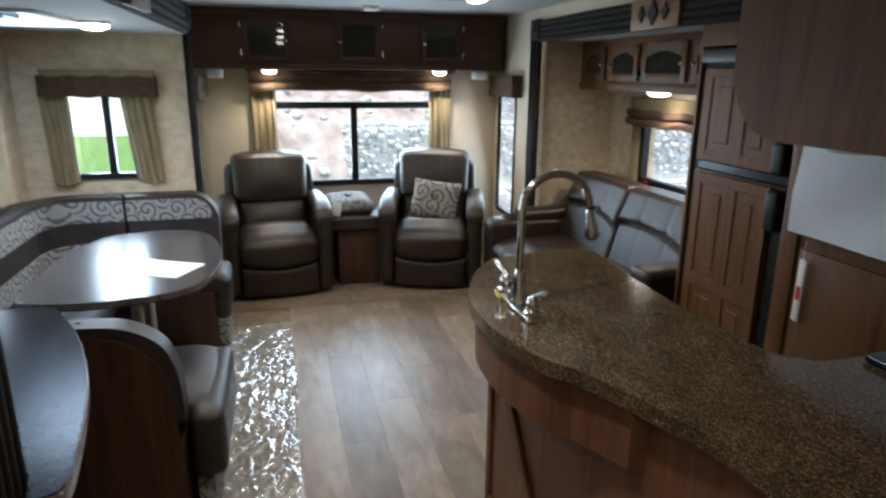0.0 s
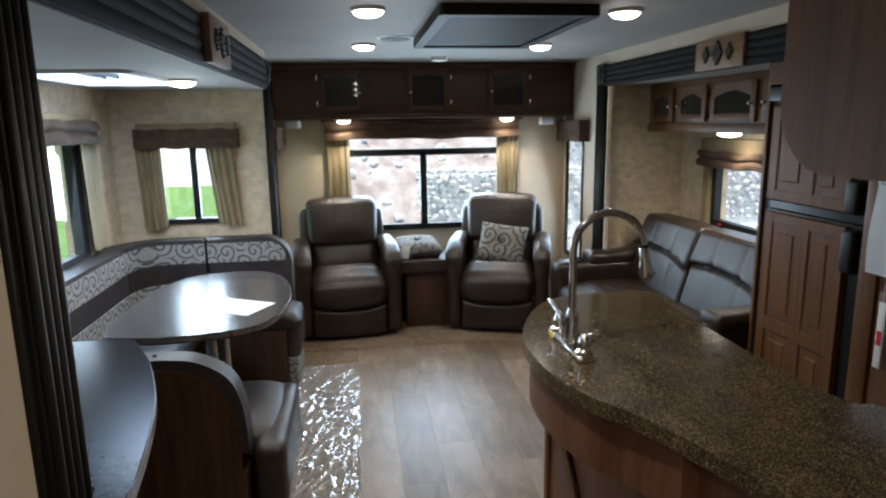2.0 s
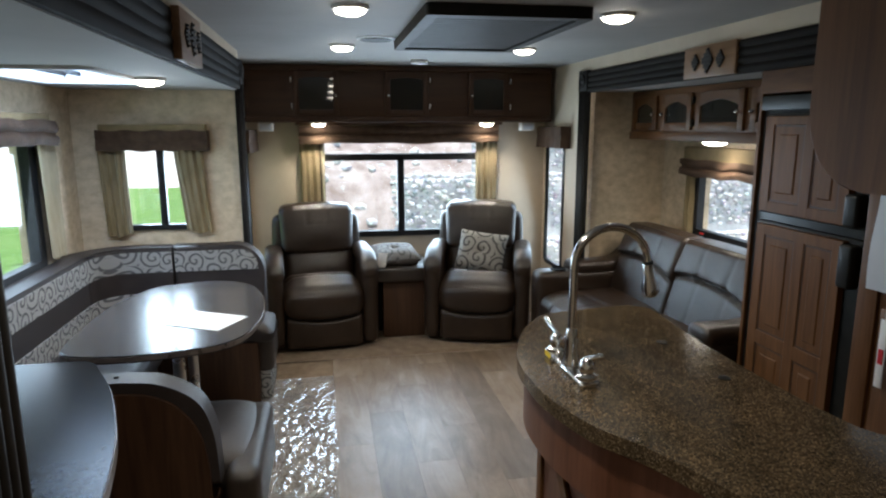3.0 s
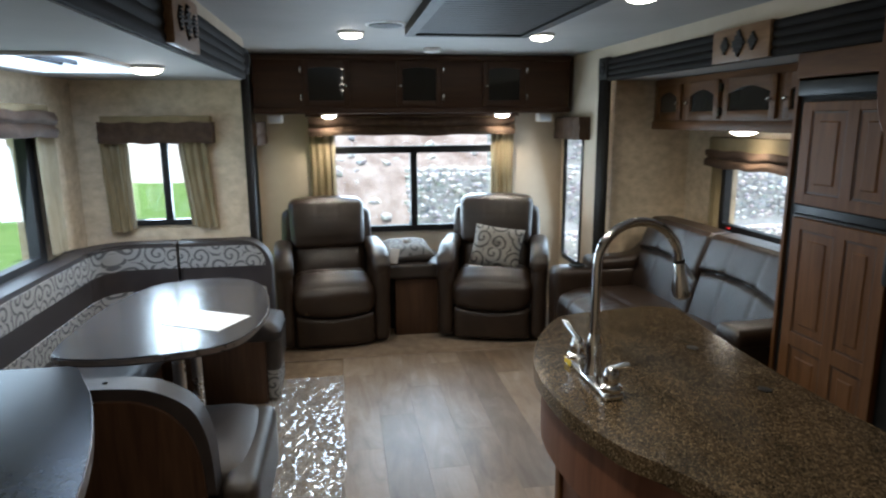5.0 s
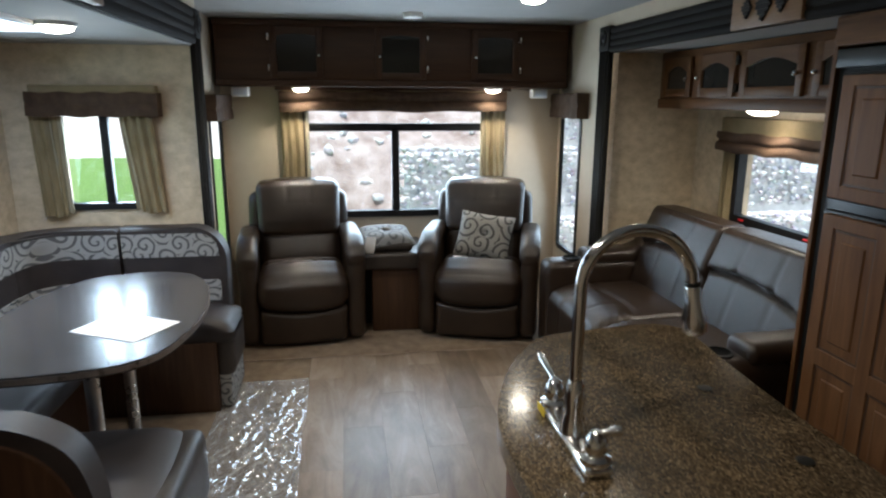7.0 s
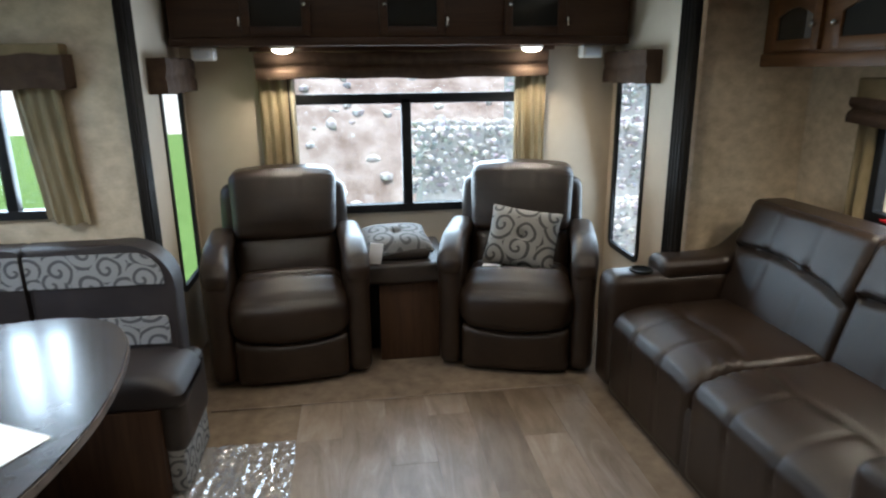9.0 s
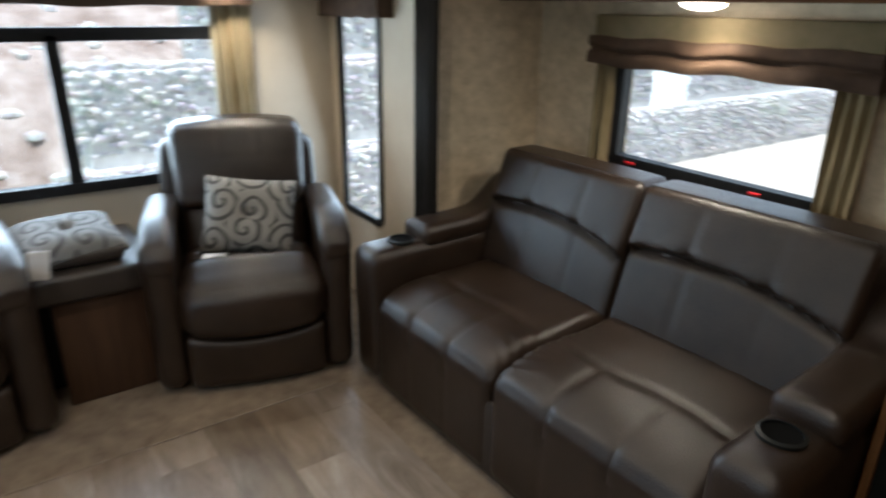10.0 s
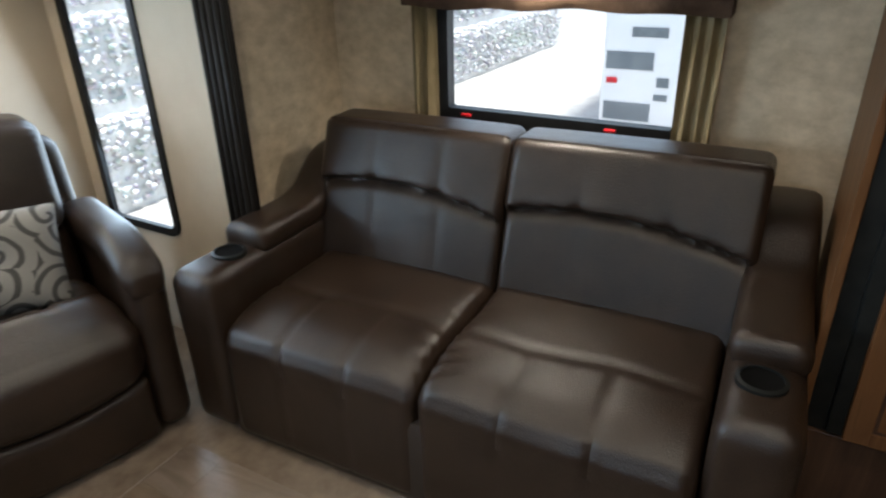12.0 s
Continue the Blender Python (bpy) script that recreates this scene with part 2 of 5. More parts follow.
def plank_material():
    m, n, l, p = mat("plank", (0.25, 0.2, 0.16), 0.36, 0, 0.5)
    co = coords(n, l, (6, 1.3, 6))
    info = n.new("ShaderNodeObjectInfo")
    mul = n.new("ShaderNodeMath")
    mul.operation = "MULTIPLY"
    mul.inputs[1].default_value = 19.0
    l.new(info.outputs["Random"], mul.inputs[0])
    off = n.new("ShaderNodeVectorMath")
    off.operation = "ADD"
    l.new(co, off.inputs[0])
    l.new(mul.outputs[0], off.inputs[1])
    t = nd(n, "TexNoise", Scale=1.5, Detail=9.0, Roughness=0.65, Distortion=1.2)
    l.new(off.outputs[0], t.inputs["Vector"])
    r = ramp(n, [(0.28, (0.118, 0.084, 0.058)), (0.48, (0.205, 0.158, 0.118)), (0.58, (0.23, 0.188, 0.15)), (0.74, (0.32, 0.272, 0.225))])
    l.new(t.outputs["Fac"], r.inputs[0])
    tone = ramp(n, [(0, (0.70, 0.68, 0.66)), (0.3, (0.95, 0.90, 0.84)), (0.6, (1.0, 1.0, 1.02)), (1, (1.18, 1.16, 1.14))])
    l.new(info.outputs["Random"], tone.inputs[0])
    blot = nd(n, "TexNoise", Scale=5.0, Detail=5.0, Roughness=0.6)
    l.new(coords(n, l, (1, 0.7, 1)), blot.inputs["Vector"])
    br = ramp(n, [(0.36, (0.72, 0.68, 0.64)), (0.6, (1.05, 1.04, 1.02))])
    l.new(blot.outputs["Fac"], br.inputs[0])
    c = mixc(n, l, 1.0, r.outputs[0], tone.outputs[0], "MULTIPLY")
    l.new(mixc(n, l, 0.8, c, br.outputs[0], "MULTIPLY"), p.inputs["Base Color"])
    t2 = nd(n, "TexNoise", Scale=6.0, Detail=5.0)
    l.new(off.outputs[0], t2.inputs["Vector"])
    bump(n, l, p, t2.outputs["Fac"], 0.2, 0.003)


def film_material():
    m, n, l, p = mat("plastic_film", (0.8, 0.8, 0.8), 0.1)
    tr = n.new("ShaderNodeBsdfTransparent")
    gl = n.new("ShaderNodeBsdfGlossy")
    gl.inputs["Roughness"].default_value = 0.16
    mx = n.new("ShaderNodeMixShader")
    fr = n.new("ShaderNodeFresnel")
    fr.inputs[0].default_value = 1.7
    mr = n.new("ShaderNodeMapRange")
    mr.inputs[3].default_value, mr.inputs[4].default_value = 0.045, 0.34
    l.new(fr.outputs[0], mr.inputs[0])
    l.new(mr.outputs[0], mx.inputs[0])
    haze = n.new("ShaderNodeMixShader")
    haze.inputs[0].default_value = 0.2
    df = n.new("ShaderNodeBsdfDiffuse")
    df.inputs[0].default_value = (0.85, 0.86, 0.87, 1)
    l.new(tr.outputs[0], haze.inputs[1])
    l.new(df.outputs[0], haze.inputs[2])
    l.new(haze.outputs[0], mx.inputs[1])
    l.new(gl.outputs[0], mx.inputs[2])
    l.new(mx.outputs[0], n["Material Output"].inputs["Surface"])


def glass_material():
    m, n, l, p = mat("glass", (1, 1, 1), 0.0)
    tr = n.new("ShaderNodeBsdfTransparent")
    tr.inputs[0].default_value = (0.93, 0.95, 0.95, 1)
    gl = n.new("ShaderNodeBsdfGlossy")
    gl.inputs["Roughness"].default_value = 0.01
    mx = n.new("ShaderNodeMixShader")
    mx.inputs[0].default_value = 0.06
    l.new(tr.outputs[0], mx.inputs[1])
    l.new(gl.outputs[0], mx.inputs[2])
    l.new(mx.outputs[0], n["Material Output"].inputs["Surface"])
    m2, n, l, p = mat("dark_glass", (0.028, 0.026, 0.022), 0.03, 0, 0.6)
    m3, n, l, p = mat("milky", (0.9, 0.92, 0.95), 0.3)
    tl = n.new("ShaderNodeBsdfTranslucent")
    # the blue of the sky beyond is put into the skylight pane's colour
    tl.inputs[0].default_value = (0.36, 0.56, 0.85, 1)
    l.new(tl.outputs[0], n["Material Output"].inputs["Surface"])


def glow_material(name, color, power):
    m, n, l, p = mat(name, (0.9, 0.9, 0.88), 0.4)
    p.inputs["Emission Color"].default_value = (*color, 1)
    p.inputs["Emission Strength"].default_value = power


stone_material()
granite_material()
swirl_material("swirl_pillow", (0.28, 0.245, 0.195), (0.085, 0.076, 0.063), 8.0)
swirl_material("swirl_bench", (0.29, 0.28, 0.265), (0.10, 0.10, 0.106), 10.0)
swirl_material("swirl_grey", (0.185, 0.18, 0.172), (0.085, 0.083, 0.08), 8.0)
plank_material()
film_material()
glass_material()
glow_material("lamp_glow", (1.0, 0.9, 0.74), 10.0)

# ---- mesh helpers ----
PLACE = {}


def thing(name, label, category, loc=(0, 0, 0), rz=0.0, group="", kind=""):
    e = new(name)
    e.empty_display_size = 0.1
    e.matrix_world = pose(*loc, 0, 0, rz)
    PLACE[e] = pose(*loc, 0, 0, rz)
    return tagged(e, label, category, group, kind)


def finish(name, bm, material, smooth=False):
    me = bpy.data.meshes.new(name)
    bmesh.ops.recalc_face_normals(bm, faces=bm.faces)
    bm.to_mesh(me)
    bm.free()
    me.materials.append(M[material])
    if smooth:
        for f in me.polygons:
            f.use_smooth = True
        me.set_sharp_from_angle(angle=radians(38))
        for f in me.polygons:
            f.use_smooth = len(f.vertices) <= 4
    return me


def part(name, bm, material, parent, label="", smooth=True, local=False):
    me = finish(name, bm, material, smooth)
    base = PLACE[parent]
    if not local:
        me.transform(base.inverted())
    ob = new(name, me)
    ob.parent = parent
    PLACE[ob] = base
    return tagged(ob, label)


def solid(name, bm, material, label="", category="", kind="structure", smooth=False):
    ob = new(name, finish(name, bm, material, smooth))
    PLACE[ob] = Matrix.Identity(4)
    return tagged(ob, label, category, "", kind)


def box(bm, x0, x1, y0, y1, z0, z1, bevel=0.0, seg=2):
    r = bmesh.ops.create_cube(bm, size=1)
    vs = r["verts"]
    for v in vs:
        v.co = Vector((x0 + (v.co.x + 0.5) * (x1 - x0), y0 + (v.co.y + 0.5) * (y1 - y0), z0 + (v.co.z + 0.5) * (z1 - z0)))
    if bevel:
        es = list({e for v in vs for e in v.link_edges})
        bmesh.ops.bevel(bm, geom=es, offset=bevel, segments=seg, profile=0.5, affect="EDGES")
    return bm


def mk(*a, **k):
    return box(bmesh.new(), *a, **k)


def prism(bm, pts, a0, a1, axis="z", bevel=0.0):
    """A flat outline pushed along an axis. Outline axes: z: (x, y), y: (x, z), x: (y, z)."""
    def at(p, a):
        return {"z": (p[0], p[1], a), "y": (p[0], a, p[1]), "x": (a, p[0], p[1])}[axis]
    lo = [bm.verts.new(at(p, a0)) for p in pts]
    hi = [bm.verts.new(at(p, a1)) for p in pts]
    bm.faces.new(lo)
    bm.faces.new(hi[::-1])
    n = len(pts)
    for i in range(n):
        bm.faces.new((lo[i], hi[i], hi[(i + 1) % n], lo[(i + 1) % n]))
    if bevel:
        es = [e for e in bm.edges if (e.verts[0] in lo) == (e.verts[1] in lo)]
        bmesh.ops.bevel(bm, geom=es, offset=bevel, segments=3, profile=0.5, affect="EDGES")
    return bm


def lathe(bm, prof, cx=0, cy=0, n=24, m=None):
    """A turned shape from (radius, height) pairs."""
    rings = []
    for r, z in prof:
        ring = []
        for i in range(n):
            a = 2 * math.pi * i / n
            co = Vector((cx + r * math.cos(a), cy + r * math.sin(a), z))
            ring.append(bm.verts.new(m @ co if m else co))
        rings.append(ring)
    for a, b in zip(rings, rings[1:]):
        for i in range(n):
            bm.faces.new((a[i], a[(i + 1) % n], b[(i + 1) % n], b[i]))
    bm.faces.new(rings[0][::-1])
    bm.faces.new(rings[-1])
    return bm


def tube(bm, pts, r, n=14):
    """A round bar along points; r is one radius or one a point."""
    pts = [Vector(p) for p in pts]
    rs = r if isinstance(r, (list, tuple)) else [r] * len(pts)
    rings = []
    up = Vector((0.13, 0.97, 0.2))
    for i, p in enumerate(pts):
        d = (pts[min(i + 1, len(pts) - 1)] - pts[max(i - 1, 0)]).normalized()
        s = d.cross(up).normalized()
        u = s.cross(d)
        rings.append([bm.verts.new(p + rs[i] * (math.cos(2 * math.pi * k / n) * s + math.sin(2 * math.pi * k / n) * u)) for k in range(n)])
    for a, b in zip(rings, rings[1:]):
        for k in range(n):
            bm.faces.new((a[k], a[(k + 1) % n], b[(k + 1) % n], b[k]))
    bm.faces.new(rings[0][::-1])
    bm.faces.new(rings[-1])
    return bm


def smooth_line(pts, n=8, closed=False):
    """Catmull-Rom through points."""
    P = [Vector((*p, 0)) if len(p) == 2 else Vector(p) for p in pts]
    out = []
    m = len(P)
    for i in range(m if closed else m - 1):
        if closed:
            a, b, c, d = (P[(i + k) % m] for k in (-1, 0, 1, 2))
        else:
            a, b, c, d = P[max(i - 1, 0)], P[i], P[i + 1], P[min(i + 2, m - 1)]
        for k in range(n):
            t = k / n
            out.append(0.5 * ((2 * b) + (c - a) * t + (2 * a - 5 * b + 4 * c - d) * t * t + (3 * b - a - 3 * c + d) * t ** 3))
    if not closed:
        out.append(P[-1])
    return out


def puff(bm, x0, x1, y0, y1, z0, z1, r=0.04, nx=10, ny=10, nz=10, fn=None):
    """A stuffed block: rounded edges of radius r, with a shape function over its (u, v, w) in -1..1 that moves each point."""
    c = Vector(((x0 + x1) / 2, (y0 + y1) / 2, (z0 + z1) / 2))
    h = Vector(((x1 - x0) / 2, (y1 - y0) / 2, (z1 - z0) / 2))
    grid = {}

    def vert(i, j, k):
        key = (i, j, k)
        if key not in grid:
            u = Vector((2 * i / nx - 1, 2 * j / ny - 1, 2 * k / nz - 1))
            u = Vector([math.sin(q * math.pi / 2) * 0.35 + q * 0.65 for q in u])
            p = Vector([u[q] * h[q] for q in range(3)])
            inner = Vector([max(-(h[q] - r), min(h[q] - r, p[q])) for q in range(3)])
            d = p - inner
            if d.length > 1e-9:
                p = inner + d.normalized() * min(r, max(abs(q) for q in d))
            off = fn(u.x, u.y, u.z) if fn else None
            if off:
                p = p + Vector(off)
            grid[key] = bm.verts.new(c + p)
        return grid[key]

    for i in range(nx):
        for j in range(ny):
            bm.faces.new((vert(i, j, 0), vert(i, j + 1, 0), vert(i + 1, j + 1, 0), vert(i + 1, j, 0)))
            bm.faces.new((vert(i, j, nz), vert(i + 1, j, nz), vert(i + 1, j + 1, nz), vert(i, j + 1, nz)))
    for i in range(nx):
        for k in range(nz):
            bm.faces.new((vert(i, 0, k), vert(i + 1, 0, k), vert(i + 1, 0, k + 1), vert(i, 0, k + 1)))
            bm.faces.new((vert(i, ny, k), vert(i, ny, k + 1), vert(i + 1, ny, k + 1), vert(i + 1, ny, k)))
    for j in range(ny):
        for k in range(nz):
            bm.faces.new((vert(0, j, k), vert(0, j, k + 1), vert(0, j + 1, k + 1), vert(0, j + 1, k)))
            bm.faces.new((vert(nx, j, k), vert(nx, j + 1, k), vert(nx, j + 1, k + 1), vert(nx, j, k + 1)))
    return bm


def bell(x, w):
    return math.exp(-(x / w) ** 2)


def wall_panel(bm, axis, a0, a1, u0, u1, z0, z1, holes=()):
    """A wall slab from a0 to a1 in thickness along axis, u along its length, with rectangular openings (u0, u1, z0, z1)."""
    us = sorted({u0, u1, *[h[0] for h in holes], *[h[1] for h in holes]})
    zs = sorted({z0, z1, *[h[2] for h in holes], *[h[3] for h in holes]})
    solid_cell = {}
    for i in range(len(us) - 1):
        for k in range(len(zs) - 1):
            um, zm = (us[i] + us[i + 1]) / 2, (zs[k] + zs[k + 1]) / 2
            solid_cell[i, k] = not any(h[0] < um < h[1] and h[2] < zm < h[3] for h in holes)

    def P(a, u, z):
        return (a, u, z) if axis == "x" else (u, a, z)

    cache = {}

    def V(a, u, z):
        if (a, u, z) not in cache:
            cache[a, u, z] = bm.verts.new(P(a, u, z))
        return cache[a, u, z]

    for (i, k), ok in solid_cell.items():
        if not ok:
            continue
        ua, ub, za, zb = us[i], us[i + 1], zs[k], zs[k + 1]
        for a in (a0, a1):
            bm.faces.new((V(a, ua, za), V(a, ub, za), V(a, ub, zb), V(a, ua, zb)))
        for (di, dk), (p, q) in {(-1, 0): ((ua, za), (ua, zb)), (1, 0): ((ub, za), (ub, zb)), (0, -1): ((ua, za), (ub, za)), (0, 1): ((ua, zb), (ub, zb))}.items():
            if not solid_cell.get((i + di, k + dk), False):
                bm.faces.new((V(a0, *p), V(a1, *p), V(a1, *q), V(a0, *q)))
    return bm


def uv_box(ob, scale=1.0):
    """Flat mapping in metres, by each face's main direction."""
    me = ob.data
    lay = me.uv_layers.new(name="UVMap")
    for f in me.polygons:
        n = f.normal
        ax = max(range(3), key=lambda q: abs(n[q]))
        for li in f.loop_indices:
            co = me.vertices[me.loops[li].vertex_index].co
            lay.data[li].uv = {0: (co.y, co.z), 1: (co.x, co.z), 2: (co.x, co.y)}[ax]
    return ob


def rounded(u0, u1, v0, v1, r, n=6):
    out = []
    for cu, cv, a0 in ((u1 - r, v1 - r, 0), (u0 + r, v1 - r, 90), (u0 + r, v0 + r, 180), (u1 - r, v0 + r, 270)):
        for k in range(n + 1):
            a = radians(a0 + 90 * k / n)
            out.append((cu + r * math.cos(a), cv + r * math.sin(a)))
    return out


def ring(bm, axis, a0, a1, u0, u1, v0, v1, w, r):
    """A frame with rounded corners and a clear middle."""
    o, i = rounded(u0, u1, v0, v1, r), rounded(u0 + w, u1 - w, v0 + w, v1 - w, max(r - w, 0.008))

    def P(p, a):
        return bm.verts.new((a, p[0], p[1]) if axis == "x" else ((p[0], a, p[1]) if axis == "y" else (p[0], p[1], a)))

    L = [[P(p, a) for p in q] for q in (o, i) for a in (a0, a1)]
    n = len(o)
    for A, B in ((0, 1), (1, 3), (3, 2), (2, 0)):
        for k in range(n):
            bm.faces.new((L[A][k], L[A][(k + 1) % n], L[B][(k + 1) % n], L[B][k]))
    return bm


def pane(bm, axis, a, u0, u1, v0, v1):
    t = 0.004
    return {"x": lambda: box(bm, a, a + t, u0, u1, v0, v1), "y": lambda: box(bm, u0, u1, a, a + t, v0, v1), "z": lambda: box(bm, u0, u1, v0, v1, a, a + t)}[axis]()


# ================= setting =================
CEIL = 2.012
REAR = 6.17
# floor slab, carpet all over, planks on it later
bm = mk(-1.28, 1.28, -0.9, 6.27, -0.12, -0.004)
box(bm, -2.11, -1.28, 1.80, 5.11, -0.12, -0.004)
box(bm, 1.28, 1.92, 1.0, 5.45, -0.12, -0.004)
floor = solid("floor", bm, "carpet", "beige flecked carpet floor", "floor")
bm = mk(-1.3, 1.3, -0.9, 6.27, CEIL, CEIL + 0.08)
solid("ceiling", bm, "ceiling_white", "white textured ceiling panel", "ceiling")

# rear wall with its wide window
RW = (-0.65, 0.665, 0.70, 1.50)
solid("wall_rear", wall_panel(bmesh.new(), "y", REAR, REAR + 0.09, -1.206, 1.206, -0.12, CEIL, [RW]), "wall_cream", "cream panelled rear wall", "wall")
# side walls behind the slide-outs, with tall narrow windows
TWR = (5.69, 6.08, 0.455, 1.42)
TWL = (5.72, 6.10, 0.41, 1.42)
solid("wall_right_rear", wall_panel(bmesh.new(), "x", 1.19, 1.206, 5.375, REAR, -0.12, CEIL, [TWR]), "wall_cream", "cream side wall with a tall window", "wall")
solid("wall_left_rear", wall_panel(bmesh.new(), "x", -1.206, -1.19, 5.11, REAR, -0.12, CEIL, [TWL]), "wall_cream", "cream side wall with a tall window", "wall")
# headers over the slide-outs
solid("wall_right_header", mk(1.19, 1.28, 1.0, 5.375, 1.80, CEIL), "wall_cream", "cream wall strip above the slide-out", "wall")
solid("wall_left_header", mk(-1.28, -1.10, 1.76, 5.13, 1.785, CEIL), "wall_cream", "cream wall strip above the slide-out", "wall")
# front part around and behind the camera
solid("wall_left_front", mk(-1.28, -1.09, -0.9, 1.865, -0.12, CEIL), "wall_cream", "cream side wall", "wall")
solid("wall_right_front", mk(1.19, 1.28, -0.9, 1.0, -0.12, CEIL), "wall_cream", "cream side wall", "wall")
solid("wall_front", mk(-1.09, 1.19, -0.9, -0.81, -0.12, CEIL), "wall_cream", "cream front wall", "wall")

# left slide-out (dinette)
LCE = 1.775
EW = (-1.775, -1.37, 0.975, 1.50)
SW = (3.50, 4.46, 0.85, 1.55)
solid("wall_left_slide", wall_panel(bmesh.new(), "x", -2.11, -2.02, 1.90, 5.11, -0.12, LCE, [SW]), "wallpaper", "mottled beige wallpaper on the slide-out wall", "wall")
solid("wall_left_slide_end", wall_panel(bmesh.new(), "y", 5.02, 5.11, -2.02, -1.10, -0.12, LCE, [EW]), "wallpaper", "mottled beige wallpaper on the slide-out end wall", "wall")
solid("wall_left_slide_front", mk(-2.02, -1.20, 1.80, 1.90, -0.12, LCE), "wallpaper", "mottled beige wallpaper wall", "wall")
SKY = (-1.86, -1.41, 3.50, 4.30)
bm = bmesh.new()
for x0, x1, y0, y1 in ((-2.11, SKY[0], 1.80, 5.11), (SKY[1], -1.10, 1.80, 5.11), (SKY[0], SKY[1], 1.80, SKY[2]), (SKY[0], SKY[1], SKY[3], 5.11)):
    box(bm, x0, x1, y0, y1, LCE, LCE + 0.05)
solid("ceiling_left_slide", bm, "ceiling_white", "white slide-out ceiling with a skylight", "ceiling")

# right slide-out (sofa, refrigerator)
RCE = 1.80
GW = (4.0, 4.895, 0.845, 1.30)
solid("wall_right_slide", wall_panel(bmesh.new(), "x", 1.83, 1.92, 1.0, 5.45, -0.12, RCE, [GW]), "wallpaper", "mottled beige wallpaper behind the sofa", "wall")
solid("wall_right_slide_end", mk(1.28, 1.83, 5.36, 5.45, -0.12, RCE), "wallpaper", "mottled beige wallpaper on the slide-out end wall", "wall")
solid("wall_right_slide_front", mk(1.28, 1.83, 1.0, 1.09, -0.12, RCE), "wallpaper", "mottled beige wallpaper wall", "wall")
solid("ceiling_right_slide", mk(1.28, 1.92, 1.0, 5.45, RCE, RCE + 0.05), "ceiling_white", "white slide-out ceiling", "ceiling")


def reeded(bm, axis_len, face, depth, z0, z1, flutes, sign):
    """Outline (x, z) of a moulding with rounded reeds across its height."""
    h = (z1 - z0) / flutes
    out = [(face + sign * depth, z0)]
    for i in range(flutes):
        for k in range(7):
            t = k / 6
            out.append((face + sign * 0.008 * (1 - math.sin(math.pi * t)), z0 + h * (i + t)))
    out.append((face + sign * depth, z1))
    return out


def fascia(name, face, sign, y0, y1, z0, z1, label):
    t = thing(name, label, "trim", (face, (y0 + y1) / 2, z0), kind="structure")
    part("moulding", prism(bmesh.new(), reeded(None, 0, face, 0.05, z0, z1, 4, sign), y0, y1, "y"), "trim_dark_y", t)
    return t


def post(name, x0, x1, y0, y1, z1, label, sign):
    """Upright trim of the slide-out opening, with reeds on the face towards the room and on the near side."""
    t = thing(name, label, "trim", ((x0 + x1) / 2, (y0 + y1) / 2, 0), kind="structure")
    bm = mk(x0, x1, y0, y1, 0, z1, 0.004)
    part("upright", bm, "trim_dark", t)
    face = x0 if sign > 0 else x1
    n = 4
    h = (y1 - y0 - 0.012) / n
    for i in range(n):
        yc = y0 + 0.006 + h * (i + 0.5)
        part("reed", tube(bmesh.new(), [(face, yc, 0.01), (face, yc, z1 - 0.14)], h * 0.42, 8), "trim_dark", t)
    n = max(2, int((x1 - x0) / 0.035))
    h = (x1 - x0 - 0.01) / n
    for i in range(n):
        xc = x0 + 0.005 + h * (i + 0.5)
        part("reed", tube(bmesh.new(), [(xc, y0, 0.01), (xc, y0, z1 - 0.14)], h * 0.42, 8), "trim_dark", t)
    part("corner_block", mk(x0 - 0.008, x1 + 0.008, y0 - 0.012, y1 + 0.008, z1 - 0.14, z1, 0.006), "trim_dark", t)
    out = face - sign * 0.008
    m = Matrix.Translation((out, (y0 + y1) / 2, z1 - 0.07)) @ Matrix.Rotation(radians(-90 * sign), 4, "Y")
    part("rosette", lathe(bmesh.new(), [(0.046, -0.002), (0.046, 0.006), (0.038, 0.009), (0.030, 0.004), (0.020, 0.004), (0.014, 0.009), (0.004, 0.011)], 0, 0, 28, m), "trim_dark", t, "turned round rosette")
    return t


fascia("slide_fascia_right", 1.165, 1, 1.0, 5.245, 1.79, 1.93, "dark reeded wood fascia over the sofa slide-out")
fascia("slide_fascia_left", -1.075, -1, 2.02, 4.99, 1.78, 1.95, "dark reeded wood fascia over the dinette slide-out")
post("slide_post_right", 1.165, 1.20, 5.25, 5.375, 1.94, "dark reeded wood post beside the sofa", 1)
post("slide_post_left", -1.112, -1.08, 5.005, 5.10, 1.95, "dark reeded wood post beside the dinette", -1)
post("slide_post_front", -1.16, -1.072, 1.882, 2.005, 1.95, "dark reeded wood post beside the desk", -1)


